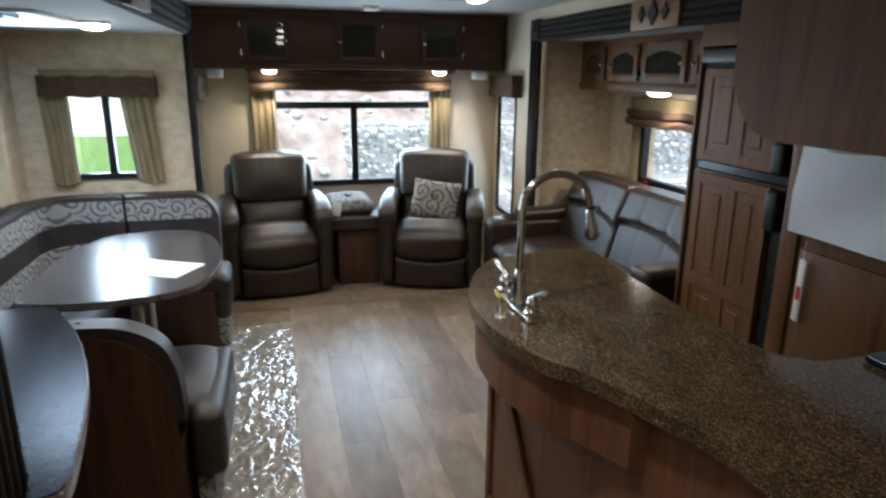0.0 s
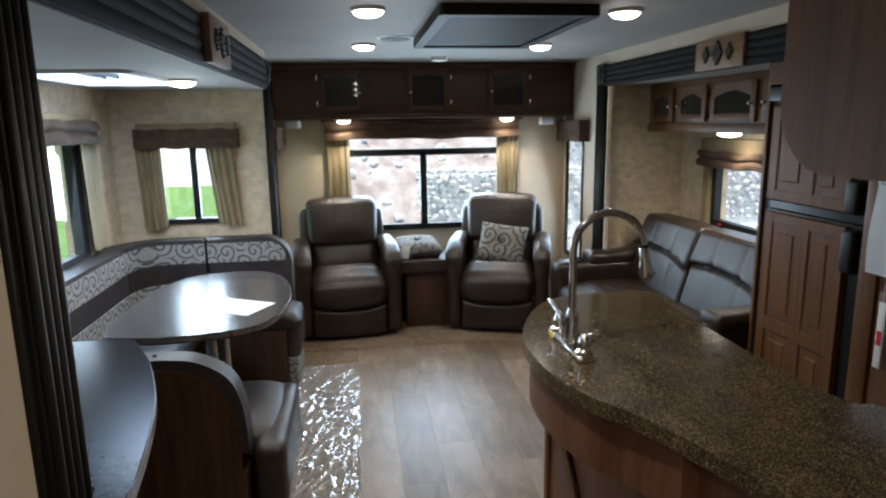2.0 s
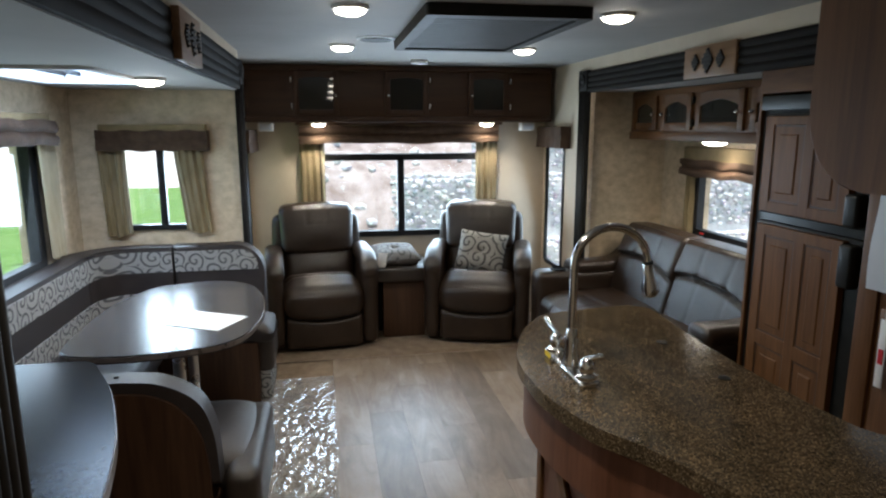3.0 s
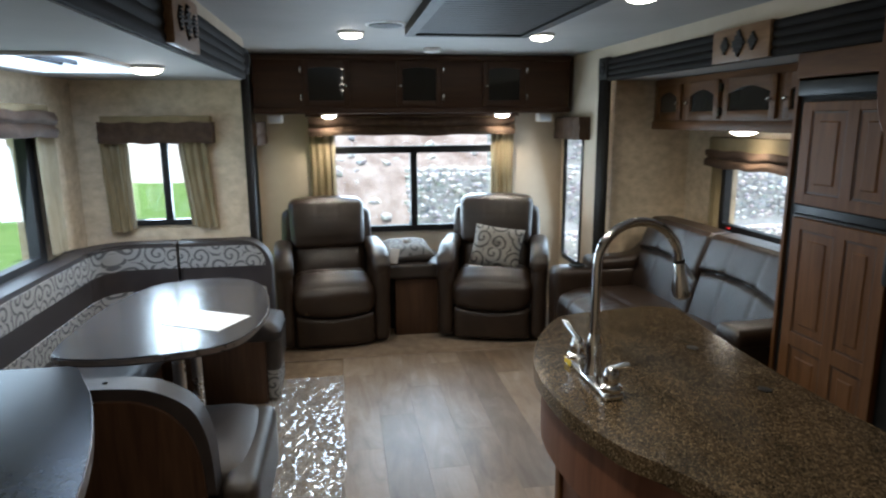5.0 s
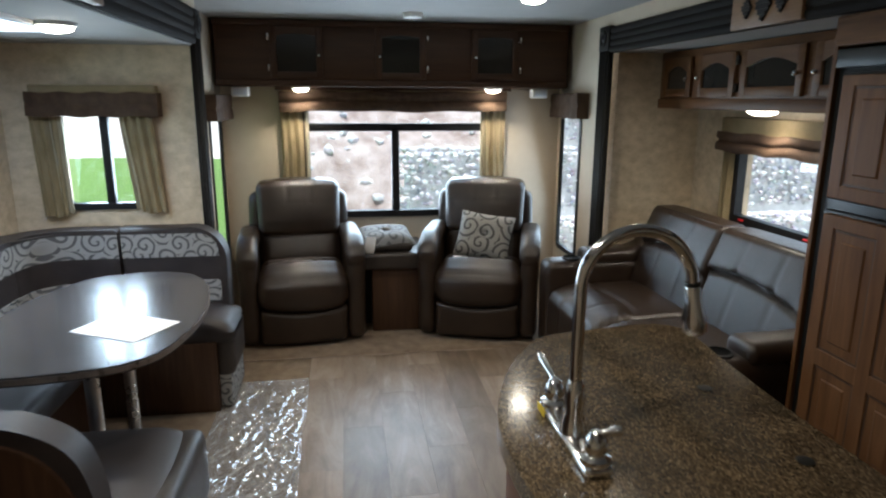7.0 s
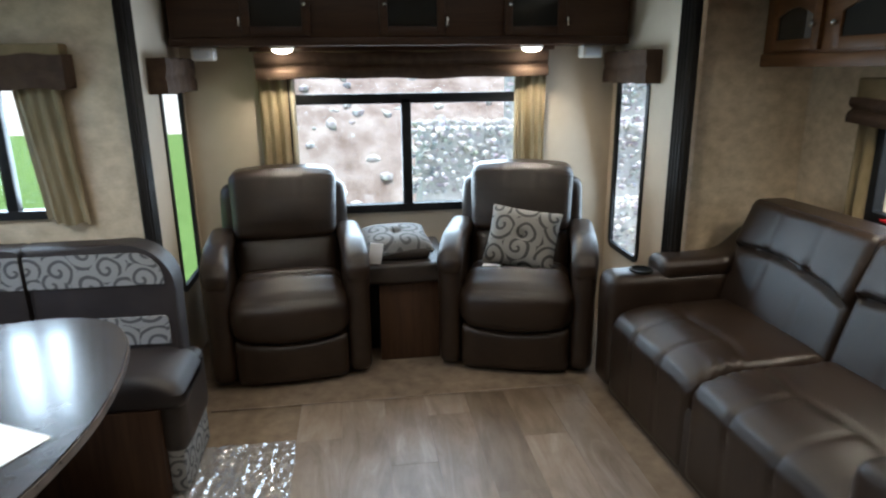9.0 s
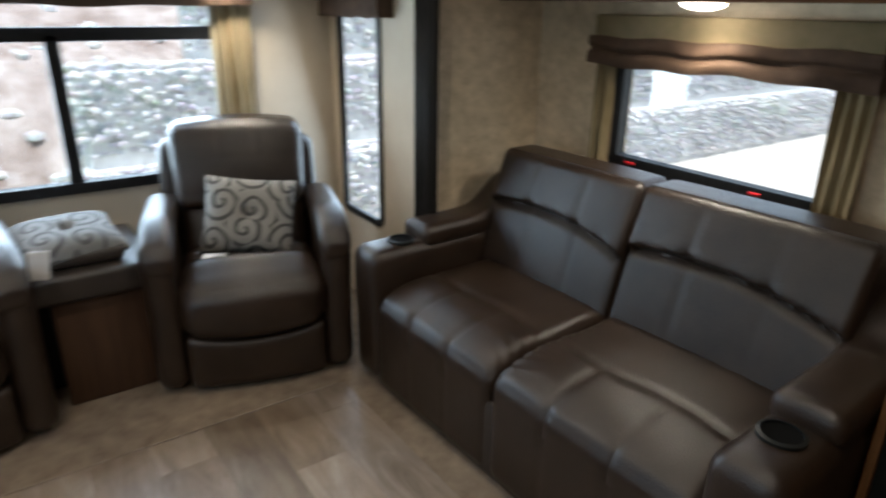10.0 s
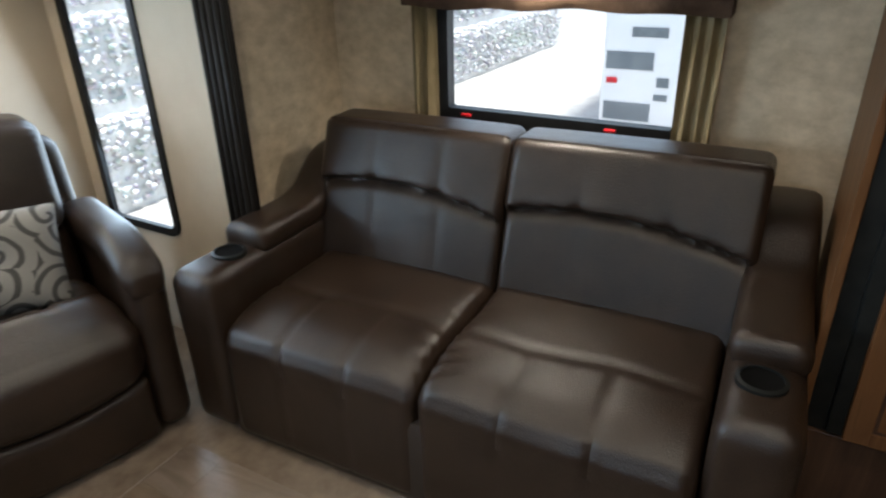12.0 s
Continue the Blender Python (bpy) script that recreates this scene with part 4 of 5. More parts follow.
for z0, z1, rows in ((0.33, 1.165, ((0.69, 1.11), (0.38, 0.63))), (1.20, 1.615, ((1.255, 1.57),))):
    fr = part("door", mk(FX + 0.008, FX + 0.045, 2.90, 3.50, z0, z1, 0.008), "black_plastic", t, "black door frame")
    bm = bmesh.new()
    x0, x1 = FX - 0.018, FX + 0.009
    ya, yb, ym = 2.985, 3.465, 3.205
    box(bm, x0, x1, yb - 0.055, yb, z0 + 0.01, z1 - 0.01, 0.003)
    box(bm, x0, x1, ya, ya + 0.05, z0 + 0.01, z1 - 0.01, 0.003)
    box(bm, x0, x1, ym - 0.028, ym + 0.028, z0 + 0.01, z1 - 0.01, 0.003)
    zs = [z0 + 0.01] + [q for r in sorted(rows) for q in r] + [z1 - 0.01]
    for k in range(0, len(zs), 2):
        box(bm, x0 + 0.0005, x1, ya + 0.045, yb - 0.05, zs[k], zs[k + 1], 0.003)
    part("door_frame", bm, "wood_z", fr, "brown wooden frame", smooth=False)
    for a, b in rows:
        raised_panel(fr, FX - 0.013, ya + 0.05, ym - 0.028, a, b)
        raised_panel(fr, FX - 0.013, ym + 0.028, yb - 0.055, a, b)
for z0, z1 in ((0.99, 1.15), (1.21, 1.33)):
    part("handle", mk(FX - 0.045, FX + 0.01, 2.915, 2.98, z0, z1, 0.014, 3), "black_plastic", t, "black moulded handle")
part("badge", mk(FX - 0.001, FX + 0.006, 3.02, 3.09, 1.655, 1.668, 0.001), "nickel", t)

solid("trim_fridge_panel", mk(1.265, 1.827, 3.545, 3.565, 0.0, 1.795, 0.003), "wood_z", "brown wooden end panel between sofa and refrigerator", "panel")
solid("trim_fridge_header", mk(FX, 1.3, 2.80, 3.54, 1.70, 1.795, 0.003), "wood_y", "brown wooden header over the refrigerator", "panel")
solid("trim_fridge_base", mk(FX + 0.02, 1.3, 2.87, 3.54, 0.0, 0.32, 0.003), "bench_wood", "brown wooden board below the refrigerator", "panel")

# pantry beside the refrigerator with a paper sheet and a hanging tag
t = thing("pantry_cabinet", "tall brown wooden kitchen cabinet beside the refrigerator", "cabinet", (1.4, 2.5, 0))
part("body", mk(1.19, 1.80, 2.24, 2.84, 0.0, 1.79, 0.003), "wood_z", t)
part("stile", mk(1.178, 1.192, 2.76, 2.84, 0.02, 1.785, 0.003), "wood_z", t)
part("door", mk(1.174, 1.191, 2.27, 2.735, 0.08, 0.98, 0.004), "wood_z", t)
part("door", mk(1.174, 1.191, 2.27, 2.735, 1.02, 1.74, 0.004), "wood_z", t)
t = thing("paper_sheet", "large white paper sheet taped to the kitchen cabinet", "paper", (1.165, 2.55, 1.03))
bm = bmesh.new()
N = 12
g = [[bm.verts.new((1.168 - 0.006 * math.sin(i * 0.5 + k * 0.4) - 0.01 * (1 - k / N), 2.26 + 0.53 * i / N, 1.035 + 0.31 * k / N)) for i in range(N + 1)] for k in range(N + 1)]
h = [[bm.verts.new(v.co + Vector((0.0012, 0, 0))) for v in r] for r in g]
for q in (g, h):
    for k in range(N):
        for i in range(N):
            bm.faces.new((q[k][i], q[k][i + 1], q[k + 1][i + 1], q[k + 1][i]))
part("sheet", bm, "paper_grey", t)
t = thing("hang_tag", "white printed hang tag on a string", "tag", (1.16, 2.70, 0.8))
part("card", mk(1.160, 1.163, 2.685, 2.715, 0.72, 0.95, 0.001), "paper", t)
part("print", mk(1.1585, 1.1598, 2.690, 2.710, 0.80, 0.85), "red_plastic", t, "red printed block")
part("string", tube(bmesh.new(), [(1.1615, 2.70, 0.948), (1.163, 2.703, 0.99), (1.166, 2.70, 1.02)], 0.0012, 6), "white_plastic", t)

# overhead cabinet by the kitchen
t = thing("overhead_cabinet", "brown wooden hanging cabinet with a rounded lower corner over the kitchen", "cabinet", (0.46, 1.3, 1.455))
zb, ye = 1.455, 2.085
pts = [(0.5, zb), (0.5, CEIL - 0.003), (ye, CEIL - 0.003), (ye, zb + 0.14)]
for k in range(1, 9):
    a = radians(90 * k / 8)
    pts.append((ye - 0.14 + 0.14 * math.cos(a), zb + 0.14 - 0.14 * math.sin(a)))
part("side_panel", prism(bmesh.new(), pts, 0.30, 0.322, "x", 0.002), "wood_z", t)
part("body", mk(0.322, 0.66, 0.5, 1.90, zb + 0.03, CEIL - 0.003, 0.003), "wood_z", t)
part("side_panel", prism(bmesh.new(), pts, 0.66, 0.68, "x", 0.002), "wood_z", t)
t = thing("cup_light", "white under-cabinet light bar with two round lenses", "light", (0.4, 1.82, zb))
part("bar", mk(0.34, 0.50, 1.70, 1.95, zb + 0.006, zb + 0.03, 0.004), "white_plastic", t)
for y in (1.77, 1.88):
    part("lens", lathe(bmesh.new(), [(0.04, zb - 0.016), (0.046, zb - 0.012), (0.046, zb + 0.0065)], 0.42, y, 24), "white_plastic", t)

# ================= kitchen island =================
left_edge = [(0.185, 1.0), (0.185, 1.4), (0.165, 1.73), (0.147, 1.83), (0.107, 1.945), (0.064, 2.06), (0.018, 2.152), (-0.03, 2.225), (-0.063, 2.32), (-0.085, 2.43), (-0.09, 2.55), (-0.081, 2.66), (-0.05, 2.77), (0.0, 2.89), (0.06, 2.99), (0.13, 3.072), (0.22, 3.102), (0.32, 3.118)]
right_edge = [(0.43, 3.135), (0.515, 3.13), (0.543, 3.07), (0.53, 2.9), (0.517, 2.7), (0.514, 2.5), (0.518, 2.3), (0.528, 2.18), (0.548, 2.105), (0.60, 2.06), (0.72, 2.05), (1.17, 2.05)]


def offset_line(pts, d):
    """Moves a line sideways by d to its right-hand side."""
    out = []
    for i, p in enumerate(pts):
        a, b = pts[max(i - 1, 0)], pts[min(i + 1, len(pts) - 1)]
        dx, dy = b[0] - a[0], b[1] - a[1]
        L = math.hypot(dx, dy)
        out.append((p[0] + d * dy / L, p[1] - d * dx / L))
    return out


LE = [(p.x, p.y) for p in smooth_line(left_edge, 5)]
RE = [(p.x, p.y) for p in smooth_line(right_edge, 5)]
outline = LE + RE + [(1.17, 1.0)]
t = thing("island_countertop", "brown speckled granite-look kitchen countertop with a curved edge", "countertop", (0.3, 2.3, 0.874))
part("slab", prism(bmesh.new(), outline, 0.874, 0.914, "z", 0.014), "granite", t)
for x, y in ((0.396, 2.727), (0.414, 2.434)):
    part("hole_plug", lathe(bmesh.new(), [(0.013, 0.9135), (0.016, 0.9152), (0.016, 0.9160), (0.010, 0.9165)], x, y, 16), "black_plastic", t, "small dark plug")

t = thing("kitchen_island", "brown wooden kitchen island with a curved apron", "island", (0.3, 2.3, 0))
IE = offset_line(LE, 0.022)
IE2 = offset_line(LE, 0.045)
strip = [p for p in IE if p[1] > 2.0]
strip2 = [p for p in IE2 if p[1] > 2.0]
part("apron", prism(bmesh.new(), strip + [(0.51, 3.105)] + [(0.51, 3.08)] + strip2[::-1], 0.715, 0.872, "z"), "island_wood", t)
body = [(0.215, 1.0), (0.21, 1.72), (0.165, 1.92), (0.125, 2.03), (0.085, 2.20), (0.062, 2.40), (0.062, 2.84), (0.50, 2.84), (0.50, 2.03), (1.16, 2.03), (1.16, 1.0)]
part("body", prism(bmesh.new(), body, 0.0, 0.872, "z"), "island_wood", t, smooth=False)
part("corner_post", mk(0.05, 0.087, 2.815, 2.855, 0.0, 0.714, 0.004), "wood_z", t)
part("base_rail", mk(0.05, 0.061, 2.40, 2.814, 0.02, 0.10, 0.003), "wood_y", t)
# a bent strip that runs diagonally across the body below the apron
part("brace", prism(bmesh.new(), [(2.81, 0.712), (2.81, 0.61), (2.77, 0.665), (2.43, 0.30), (2.41, 0.325), (2.74, 0.712)], 0.045, 0.061, "x"), "wood_y", t, "brown diagonal strip below the apron")

t = thing("cooktop", "black glass range top set in the counter", "cooktop", (0.95, 1.85, 0.914))
part("glass_top", mk(0.72, 1.165, 1.42, 2.03, 0.9145, 0.935, 0.006), "cooktop", t)
for x, y in ((0.84, 1.87), (1.04, 1.87), (0.84, 1.60), (1.04, 1.60)):
    part("burner", lathe(bmesh.new(), [(0.06, 0.934), (0.06, 0.94), (0.03, 0.946)], x, y, 20), "black_plastic", t)


# faucet
def faucet():
    t = thing("faucet", "chrome pull-down kitchen faucet with two lever handles", "faucet", (0.036, 2.56, 0.914))
    c0, c1 = Vector((0.034, 2.664, 0)), Vector((0.038, 2.456, 0))
    mid = (c0 + c1) / 2
    z = 0.914
    ax = (c1 - c0).normalized()
    rz = math.degrees(math.atan2(ax.y, ax.x))
    bm = mk(-0.13, 0.13, -0.026, 0.026, 0, 0.02, 0.009, 3)
    bmesh.ops.transform(bm, matrix=pose(mid.x, mid.y, z, 0, 0, rz), verts=bm.verts)
    part("base_plate", bm, "chrome", t)
    part("spout_base", lathe(bmesh.new(), [(0.026, z + 0.018), (0.024, z + 0.03), (0.017, z + 0.06), (0.020, z + 0.085), (0.016, z + 0.11), (0.0125, z + 0.12)], mid.x, mid.y, 24), "chrome", t)
    side = Vector((1.0, -0.04, 0)).normalized()
    pts = [Vector((mid.x, mid.y, z + 0.10))]
    R = 0.102
    H = z + 0.291
    for k in range(6):
        pts.append(Vector((mid.x, mid.y, z + 0.12 + (H - z - 0.12) * k / 5)))
    for k in range(1, 17):
        a = math.pi * k / 16 * 0.985
        q = Vector((mid.x, mid.y, H)) + side * (R - R * math.cos(a)) + Vector((0, 0, R * math.sin(a)))
        pts.append(q)
    part("neck", tube(bmesh.new(), pts, 0.0115, 16), "chrome", t)
    e = pts[-1]
    dn = (pts[-1] - pts[-2]).normalized()
    part("spray_head", tube(bmesh.new(), [e + dn * 0.004, e + dn * 0.008, e + dn * 0.04, e + dn * 0.068, e + dn * 0.09, e + dn * 0.097], [0.0125, 0.0145, 0.0155, 0.0225, 0.0215, 0.014], 20), "chrome", t)
    part("spray_collar", tube(bmesh.new(), [e - dn * 0.002, e + dn * 0.005], 0.0138, 18), "black_plastic", t, "black collar ring")
    part("spray_button", tube(bmesh.new(), [e + dn * 0.065 + side * 0.017, e + dn * 0.085 + side * 0.020], 0.006, 10), "black_plastic", t, "black spray button")
    for c, s in ((c0, 1), (c1, -1)):
        body_ = part("handle_body", lathe(bmesh.new(), [(0.026, z + 0.019), (0.026, z + 0.028), (0.017, z + 0.034), (0.020, z + 0.044), (0.021, z + 0.056), (0.013, z + 0.07), (0.006, z + 0.076)], c.x, c.y, 20), "chrome", t)
        o = Vector((c.x, c.y, z + 0.07))
        w = (Vector((-0.12, 0.9, 0.32)) if s > 0 else Vector((0.9, -0.3, 0.25))).normalized()
        w = w * (1.6 if s > 0 else 0.85)
        part("lever", tube(bmesh.new(), [o, o + w * 0.015, o + w * 0.04, o + w * 0.05], [0.007, 0.006, 0.0095, 0.007], 12), "chrome", body_)
    bm = mk(0.10, 0.1315, -0.018, 0.018, 0.0202, 0.0212)
    box(bm, 0.1302, 0.1315, -0.018, 0.018, 0.003, 0.0212)
    box(bm, 0.085, 0.125, 0.0258, 0.0268, 0.003, 0.018)
    bmesh.ops.transform(bm, matrix=pose(mid.x, mid.y, z, 0, 0, rz + 180), verts=bm.verts)
    part("sticker", bm, "yellow_label", t, "yellow warning sticker")
    return t


faucet()


# ================= seating =================
def recliner(loc, rz, label):
    t = thing("recliner", label, "recliner chair", loc, rz, group="recliners by the rear window")
    L = dict(local=True)

    def seat_fn(u, v, w):
        top = w > 0.2
        z = 0.022 * (1 - u * u) * (w > 0) - 0.05 * max(0, -v - 0.45) * (w > 0)
        line = v + 0.10 - 0.10 * u * u
        seam = bell(abs(u) - 0.30, 0.035)
        z -= 0.046 * bell(line, 0.085) * top * (1 - 0.3 * bell(abs(u) - 0.3, 0.1))
        z -= 0.016 * seam * top * bell(line + 0.15, 0.22)
        z += 0.034 * bell(line + 0.36, 0.24) * top * (1 - 0.3 * u * u)
        z += 0.016 * bell(line - 0.22, 0.14) * top
        z += 0.003 * math.sin(23 * u + 5 * v) * bell(line, 0.16) * top
        y = -(0.03 + 0.025 * (1 - w * w)) * (1 - 0.8 * u * u) * max(0, -v)
        z -= 0.034 * (0.5 - u * u) * (w < -0.4)
        return (0.028 * u * max(0, -v - 0.3) * (v < -0.3), y, z)

    part("seat", puff(bmesh.new(), -0.268, 0.268, -0.365, 0.16, 0.225, 0.468, 0.07, 44, 44, 16, seat_fn), "leather", t, **L)
    part("footrest", puff(bmesh.new(), -0.268, 0.268, -0.365, -0.22, 0.02, 0.235, 0.03, 16, 6, 10, lambda u, v, w: (0, -0.018 * (1 - u * u) * (v < 0), 0.034 * (u * u - 0.5) * (w > 0.5))), "leather", t, **L)
    part("base", mk(-0.33, 0.33, -0.27, 0.30, 0.0, 0.10, 0.02), "leather_dark", t, **L)

    def lum(u, v, w):
        return (0, 0.09 * (w + 1) / 2 - 0.03 * (1 - u * u) * (1 - w * w) * (v < 0), 0.012 * (1 - u * u) * (w > 0.5) - 0.012 * u * u * (w < -0.5))

    part("lower_back", puff(bmesh.new(), -0.262, 0.262, 0.0, 0.20, 0.42, 0.655, 0.06, 22, 8, 14, lum), "leather", t, **L)

    def head(u, v, w):
        k = (w + 1) / 2
        pleat = bell(abs(u) - 0.27, 0.035) * (v < 0) * max(0, w - 0.1) * 0.010
        pleat += 0.0022 * math.sin(46 * w + 3 * u) * bell(abs(u) - 0.93, 0.10)
        return (0.016 * u * k * (1 - 0.6 * max(0, w - 0.6)), 0.075 + 0.10 * k - 0.035 * (1 - u * u) * (1 - w * w) * (v < 0) + pleat, 0.022 * (1 - u * u) * (w > 0.3) * w - 0.02 * (1 - u * u) * (w < -0.5))

    part("headrest", puff(bmesh.new(), -0.265, 0.265, -0.02, 0.17, 0.635, 0.968, 0.045, 44, 10, 44, head), "leather", t, **L)
    part("back_shell", puff(bmesh.new(), -0.348, 0.348, 0.07, 0.20, 0.25, 0.905, 0.055, 12, 6, 14, lambda u, v, w: (-0.010 * u * (w + 1), 0.045 + 0.07 * (w + 1) / 2, 0)), "leather", t, **L)
    for s in (-1, 1):
        def arm(u, v, w, s=s):
            top = max(0, w)
            front = max(0, -v - 0.35) / 0.65
            return (s * 0.006 * bell(w - 0.75, 0.4), 0, -0.095 * top * front ** 1.6)
        a = part("arm", puff(bmesh.new(), min(s * 0.27, s * 0.385), max(s * 0.27, s * 0.385), -0.355, 0.26, 0.02, 0.655, 0.05, 8, 20, 18, arm), "leather", t, **L)
        part("arm_pad", puff(bmesh.new(), min(s * 0.262, s * 0.392), max(s * 0.262, s * 0.392), -0.362, 0.20, 0.575, 0.682, 0.045, 8, 22, 8, lambda u, v, w: (0, 0, -0.085 * (max(0, -v - 0.25) / 0.75) ** 1.6 + 0.006 * (w > 0))), "leather", a, **L)
    return t


recliner((-0.675, 5.785, 0), 5, "brown leather recliner beside the dinette")
recliner((0.54, 5.73, 0), -16.5, "brown leather recliner with a patterned throw pillow")


def pillow(name, label, m, w, h, d, tuft=False, cloth="swirl_pillow"):
    """A soft square cushion of swirl cloth, corners pulled out and its middle full."""
    bm = bmesh.new()
    N = 26
    top, bot = {}, {}
    for i in range(N + 1):
        for j in range(N + 1):
            u, v = 2 * i / N - 1, 2 * j / N - 1
            full = ((1 - u ** 4) * (1 - v ** 4)) ** 0.55
            x = u * w / 2 * (1 - 0.06 * (1 - v * v) * u * u)
            y = v * h / 2 * (1 - 0.06 * (1 - u * u) * v * v)
            z = d / 2 * full + 0.004 * noise.noise((u * 2.5, v * 2.5, 3)) * full
            z -= 0.45 * d * bell(u, 0.13) * bell(v, 0.13) * (1 if tuft else 0.6)
            edge = i in (0, N) or j in (0, N)
            top[i, j] = bm.verts.new((x, y, z))
            bot[i, j] = top[i, j] if edge else bm.verts.new((x, y, -z))
    for i in range(N):
        for j in range(N):
            bm.faces.new((top[i, j], top[i + 1, j], top[i + 1, j + 1], top[i, j + 1]))
            q = [bot[i, j], bot[i, j + 1], bot[i + 1, j + 1], bot[i + 1, j]]
            bm.faces.new(q)
    me = finish(name, bm, cloth, True)
    lay = me.uv_layers.new(name="UVMap")
    for f in me.polygons:
        for li in f.loop_indices:
            co = me.vertices[me.loops[li].vertex_index].co
            lay.data[li].uv = (co.x + (3 if f.normal.z < 0 else 0), co.y)
    t = new(name)
    t.matrix_world = m
    PLACE[t] = m
    tagged(t, label, "pillow")
    ob = new("cover", me)
    ob.parent = t
    PLACE[ob] = m
    b = bmesh.new()
    z = d / 2 * 0.62
    bmesh.ops.create_uvsphere(b, u_segments=12, v_segments=6, radius=0.014, matrix=Matrix.Translation((0, 0, z * (0.4 if tuft else 0.85))) @ Matrix.Diagonal((1, 1, 0.4, 1)))
    part("button", b, cloth, t, local=True)
    return t


pillow("throw_pillow", "grey and white swirl-patterned throw pillow on the recliner", pose(0.545, 5.685, 0.622, 62, 6, -24), 0.375, 0.325, 0.14)
t = thing("price_tag", "small white folded tag on the recliner seat", "tag", (0.373, 5.63, 0.490), -24)
bm = bmesh.new()
for side in (-1, 1):
    q = [bm.verts.new(p) for p in ((-0.045, 0, 0.016), (0.04, 0, 0.016), (0.05, side * 0.028, 0.003), (-0.05, side * 0.028, 0.003), (-0.045, 0, 0.0145), (0.04, 0, 0.0145), (0.05, side * 0.026, 0.001), (-0.05, side * 0.026, 0.001))]
    for f in ((0, 1, 2, 3), (7, 6, 5, 4), (0, 3, 7, 4), (1, 5, 6, 2), (2, 6, 7, 3)):
        bm.faces.new([q[i] for i in f])
part("card", bm, "paper", t, smooth=False, local=True)

# console between the recliners
t = thing("console_table", "low wooden console with a dark top between the recliners", "console", (-0.09, 5.85, 0))
part("body", mk(-0.215, 0.095, 5.64, 6.12, 0.0, 0.43, 0.004), "bench_wood", t)
part("back_box", mk(-0.28, 0.12, 5.80, 6.14, 0.0, 0.44, 0.004), "black_plastic", t)
part("top", mk(-0.29, 0.15, 5.60, 6.15, 0.43, 0.535, 0.02, 3), "leather_dark", t, "dark padded top")
pillow("throw_pillow", "grey swirl-patterned tufted pillow lying on the console", pose(-0.11, 5.82, 0.605, 8, 0, 6), 0.36, 0.34, 0.12, True, "swirl_grey")
t = thing("pillow_base", "dark brown cushion under the patterned pillow", "cushion", (-0.11, 5.82, 0.535))
part("cover", puff(bmesh.new(), -0.27, 0.06, 5.66, 5.98, 0.536, 0.60, 0.03, 10, 10, 4), "leather_dark", t)
t = thing("price_tag", "white price tag hanging at the patterned pillow", "tag", (-0.24, 5.62, 0.5))
bm = mk(-0.032, 0.032, -0.002, 0.002, -0.055, 0.055, 0.001)
bmesh.ops.transform(bm, matrix=pose(-0.226, 5.552, 0.612, 10, 8, 0), verts=bm.verts)
part("card", bm, "paper", t)


